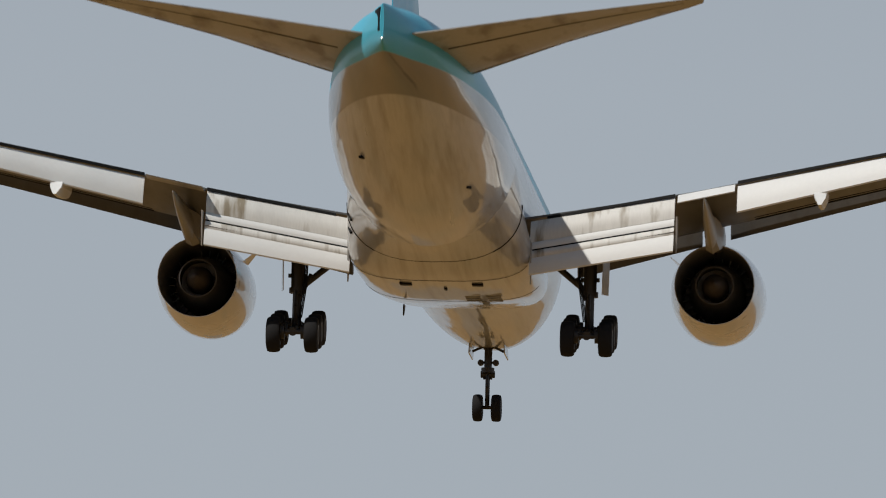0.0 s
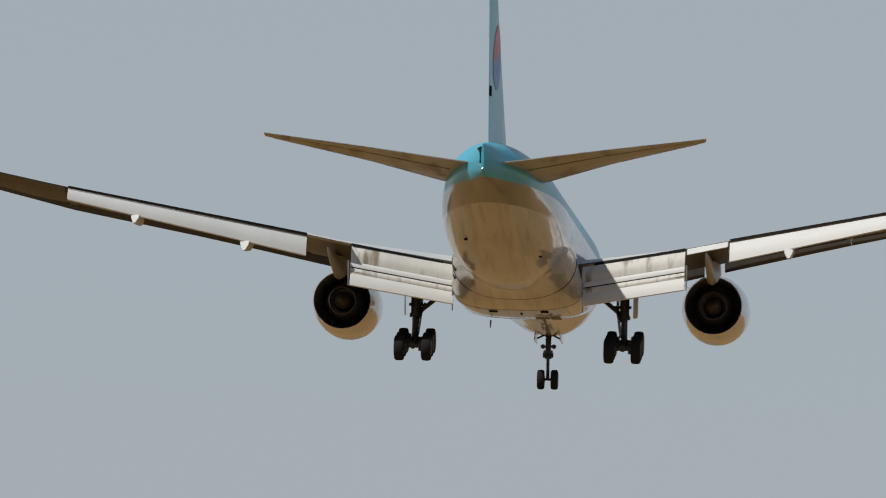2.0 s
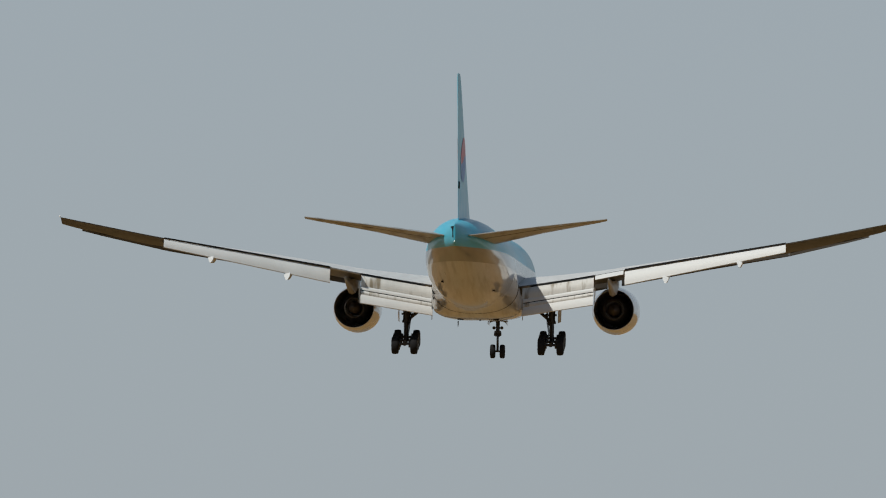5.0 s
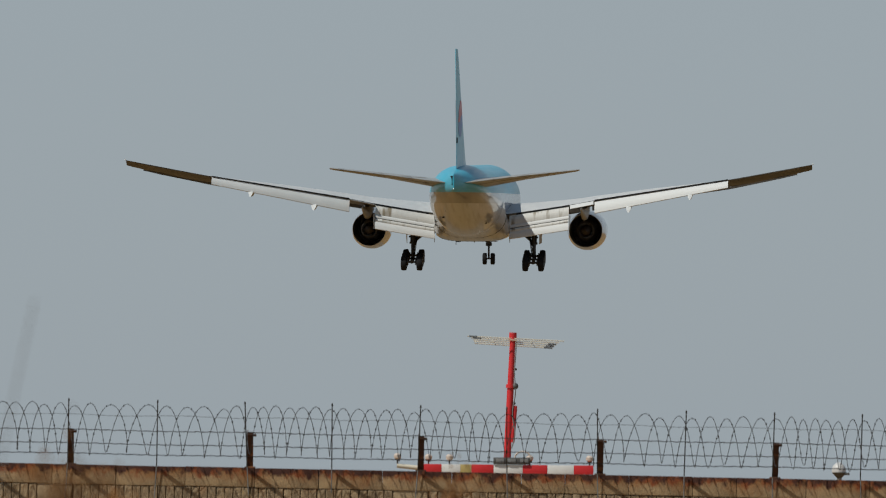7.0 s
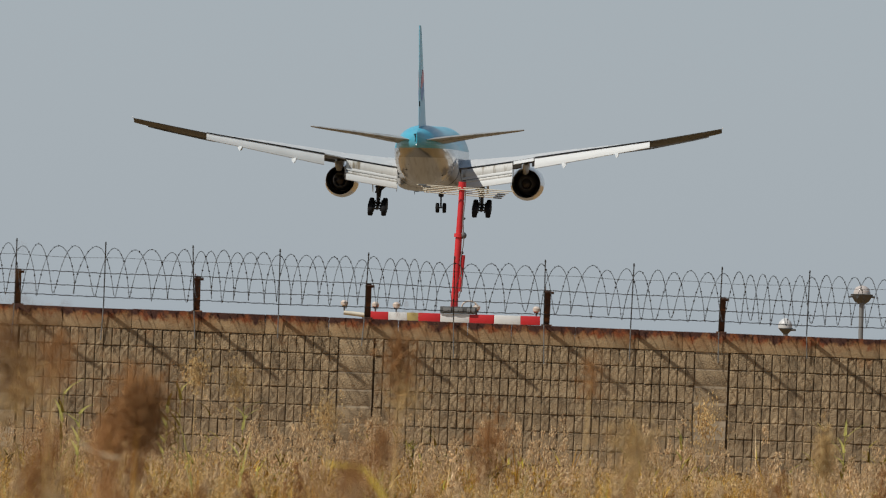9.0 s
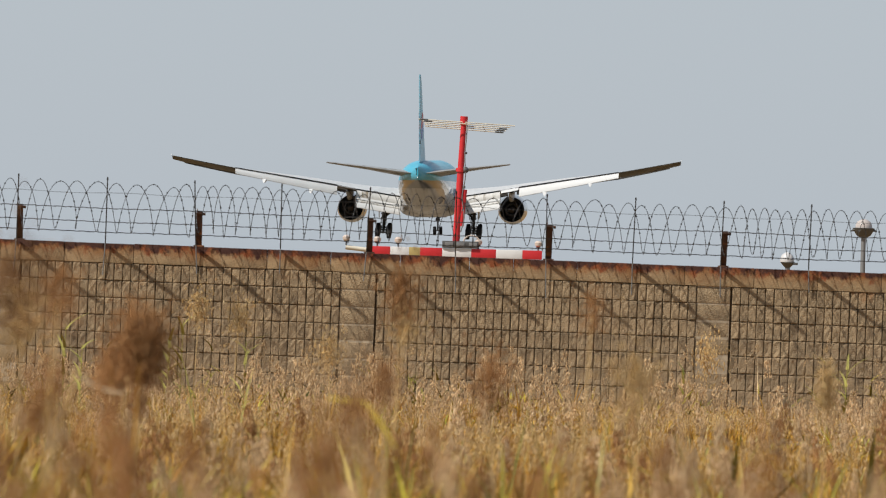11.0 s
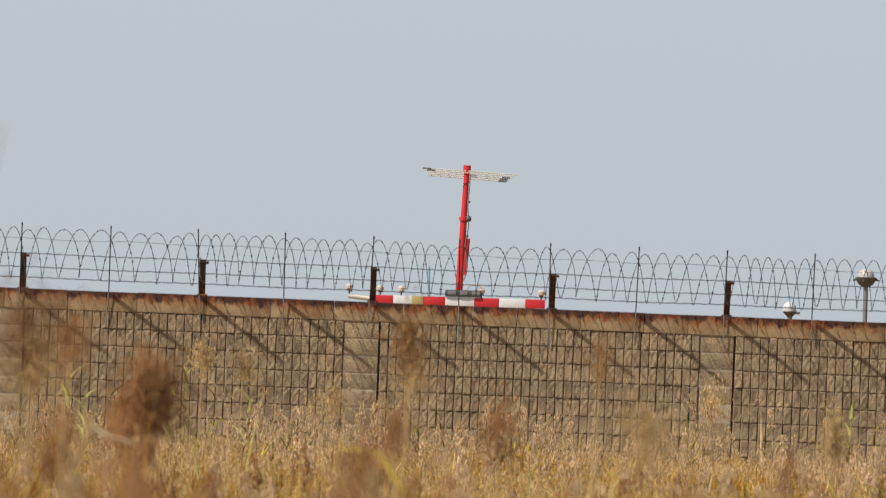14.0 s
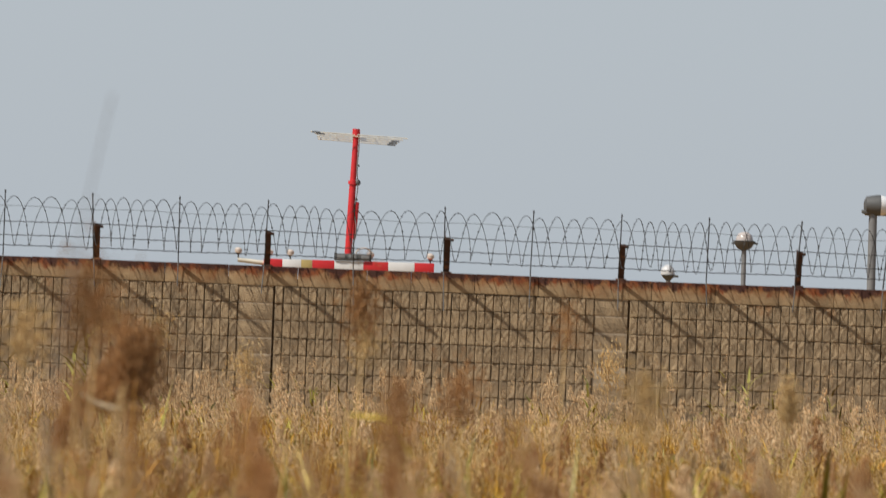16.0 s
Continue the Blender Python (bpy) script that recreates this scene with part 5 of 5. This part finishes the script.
def build_reed(az, up, y, size, dark=True, grains=380, wide=0.76):
    """A tall reed whose plume stands at azimuth and height (in the far view's units) at distance y."""
    rng = random.Random(int(az * 7 + y))
    k = y / 16800.0
    x, z = az * k, 1.6 + up * k
    reed = thing("reed", "tall dry reed with a brown feathery plume" if dark else "tall dry reed with a pale tan plume", "reed", "reeds in the field")
    bm = bmesh.new()
    tube(bm, (x + rng.uniform(-0.1, 0.1), y, 0), (x, y, z), 0.005, 0.003, 6)
    part("stem", bm, M_SEED, reed)
    v, f = [], []
    side = rng.choice((-1, 1))
    for i in range(grains):
        d = Vector((rng.gauss(0, 1), rng.gauss(0, 1), rng.gauss(0, 1))).normalized() * rng.random() ** 0.7
        lump = 1 + 1.2 * noise.noise(d * 2.3 + Vector((az * 0.37, y * 0.61, 0.5)))
        c = (x + size * (wide * d.x * lump + 0.04 * side * d.z), y + size * 0.6 * d.y * lump, z + size * d.z * lump)
        seed_head(v, f, rng, c, size * 1.05, 1)
    for i in range(26):
        a, u = rng.uniform(0, 6.28), rng.uniform(-0.8, 0.6)
        reach = size * rng.uniform(0.8, 1.5)
        for q in range(12):
            t = q / 11
            c = (x + reach * t * (0.75 * math.cos(a) + 0.3 * side), y + reach * t * 0.6 * math.sin(a), z + size * u + size * 0.3 * math.sin(2.4 * t) - size * 0.4 * t * t)
            seed_head(v, f, rng, c, size * 0.3, 3)
    me = bpy.data.meshes.new("plume")
    me.from_pydata(v, [], f)
    me.materials.append(M_PLUME if dark else M_SEED)
    new("plume", me).parent = reed
    v, f = [], []
    for s in (-1, 1):
        blade(v, f, rng, x, y, z * 0.75, 0.012, 0.12, 0.25, 4)
    me = bpy.data.meshes.new("leaf")
    me.from_pydata(v, [], f)
    me.materials.append(M_LEAF if rng.random() < 0.4 else M_GRASS)
    new("leaf", me).parent = reed


build_grass()
REEDS = ((-500, -120, 34, 0.145, True, 2300, 0.78), (-553, -158, 34.4, 0.11, True, 900, 0.7), (-520, -60, 34.2, 0.07, True, 260, 0.5), (-650, -25, 25, 0.10, True, 330), (-505, -215, 34, 0.07, True, 250), (-44, -6, 46, 0.16, True, 520), (-36, -68, 46, 0.12, False), (-70, -165, 29, 0.09, True), (-735, -8, 21, 0.12, True, 230), (295, -30, 40, 0.11, True, 240),
         (-687, -245, 27, 0.075, True), (-166, -305, 22, 0.05, True),
         (376, -160, 30, 0.13, False), (-715, -70, 32, 0.13, False), (-660, -190, 27, 0.10, True), (714, -156, 45, 0.12, False, 900, 0.42), (116, -160, 42, 0.16, True),
         (-330, -60, 80, 0.18, False), (-170, -110, 85, 0.2, False), (500, -105, 120, 0.3, False), (-400, -40, 95, 0.22, False), (-120, -235, 25, 0.10, True), (900, -140, 35, 0.12, True), (-850, -110, 30, 0.12, True))
for r in REEDS:
    build_reed(*r)
build_tall_growth()
for r in ((-432, -62, 112), (-455, -90, 110), (-640, -75, 105), (-610, -110, 108), (-320, -95, 118), (745, -110, 120)):
    build_leafy_reed(*r)



def build_stalk():
    """A bare bent stalk close to the camera."""
    st = thing("reed_stalk", "thin bare dry stalk standing close by", "reed", "reeds in the field")
    wire_curve("stem", [(-0.93, 16.7, 0.0), (-0.90, 16.7, 0.9), (-0.87, 16.7, 1.5), (-0.83, 16.7, 1.74), (-0.785, 16.7, 1.96)], 0.0013, M_PIPE, st)


M_BLEACHED = grass_material("bleached_leaf", ((0.66, 0.52, 0.32), (0.72, 0.58, 0.38)))
M_YELLOW = grass_material("yellow_leaf", ((0.62, 0.47, 0.06), (0.68, 0.50, 0.08)))


def ribbon(name, path, y, w, mat, parent):
    """A long folded leaf along a path of (azimuth, height) in the far view's units at distance y."""
    k = y / 16800.0
    v, f = [], []
    n = len(path)
    for i, (az, up) in enumerate(path):
        ww = w * (0.25 + 0.75 * math.sin(math.pi * (i + 0.4) / (n - 0.2)))
        a, b = path[max(0, i - 1)], path[min(n - 1, i + 1)]
        d = Vector((b[0] - a[0], b[1] - a[1])).normalized()
        x, z = az * k, 1.6 + up * k
        v += [(x - d.y * ww, y, z + d.x * ww), (x, y - 0.4 * ww, z), (x + d.y * ww, y, z - d.x * ww)]
        if i:
            o = 3 * i
            f += [(o - 3, o - 2, o + 1, o), (o - 2, o - 1, o + 2, o + 1)]
    me = bpy.data.meshes.new(name)
    me.from_pydata(v, [], f)
    me.materials.append(mat)
    ob = new(name, me)
    ob.parent = parent
    return ob


def build_bent_reeds():
    """An arched straw-coloured reed, one with a bleached curled leaf and one with a yellow folded leaf."""
    k = 24 / 16800.0
    reed = thing("reed", "arched straw-coloured bare reed among the grass", "reed", "reeds in the field")
    wire_curve("stem", [(az * k, 24, max(0.0, 1.6 + up * k)) for az, up in ((-860, -1130), (-760, -720), (-700, -480), (-668, -358), (-645, -270), (-624, -202), (-612, -150))], 0.0048, M_SEED, reed)
    reed = thing("reed", "dry reed with a bleached curled leaf", "reed", "reeds in the field")
    ribbon("leaf", [(-604, -166), (-594, -176), (-580, -184), (-562, -190), (-545, -193), (-528, -194)], 32.6, 0.008, M_BLEACHED, reed)
    bm = bmesh.new()
    tube(bm, (-1.01, 32.62, 0), (-1.025, 32.6, 1.225), 0.004, 0.003, 6)
    part("stem", bm, M_SEED, reed)
    reed = thing("reed", "dry reed with a yellow leaf folded downward", "reed", "reeds in the field")
    ribbon("leaf", [(-170, -192), (-140, -196), (-112, -197), (-98, -203), (-82, -224), (-64, -250), (-46, -276)], 28.0, 0.007, M_YELLOW, reed)
    bm = bmesh.new()
    tube(bm, (-0.30, 28.02, 0), (-0.283, 28.0, 1.28), 0.004, 0.003, 6)
    part("stem", bm, M_SEED, reed)


build_bent_reeds()
build_stalk()
build_blocks(wall_front)


# ---- what moves ----
def motions():
    rows = (
        (0.0, -0.06, 347.27, 54.40, 1.55, -0.08, -4.16), (0.5, -0.04, 381.6, 52.69, 1.5, -0.08, -4.05), (1.0, -0.03, 418.11, 50.98, 1.45, -0.09, -3.87),
        (1.5, 0.0, 453.0, 49.24, 1.3, -0.11, -3.68), (2.0, 0.0, 489.8, 47.50, 1.0, -0.12, -3.58), (2.5, 0.0, 525.0, 45.71, 1.0, -0.11, -3.56),
        (3.0, 0.0, 561.2, 43.94, 0.95, -0.12, -3.52), (3.5, 0.0, 596.6, 42.04, 0.9, -0.14, -3.44), (4.0, 0.0, 632.5, 40.18, 1.0, -0.13, -3.40),
        (5.4, -0.4, 733.0, 35.3, 1.5, -0.10, -3.25), (6.5, -0.85, 811.8, 31.3, 2.3, -0.10, -3.35), (7.0, -0.68, 847.18, 29.19, 2.2, -0.07, -3.15), (8.0, -0.3, 917.0, 25.75, 1.9, -0.3, -2.88),
        (9.0, 0.05, 987.14, 22.58, 1.3, -0.6, -2.68), (9.5, -0.03, 1025.0, 20.95, 0.8, -1.35, -2.62), (10.2, -0.14, 1078.0, 18.1, 0.6, -1.25, -2.5), (12.3, 0.3, 1245.0, 8.06, 1.6, -0.3, -2.5),
        (13.0, 0.0, 1300.0, 4.9, 1.6, -0.2, -1.8), (14.0, 0.0, 1375.0, 0.0, 1.8, 0.0, -0.1), (15.0, 0.0, 1448.0, -3.6, 2.2, 0.0, 0.0), (16.0, 0.0, 1518.0, -5.9, 2.6, 0.0, 0.0),
    )
    walk(airliner, [(t, pose(x, y, z, p, b, h)) for t, x, y, z, p, b, h in rows])


motions()
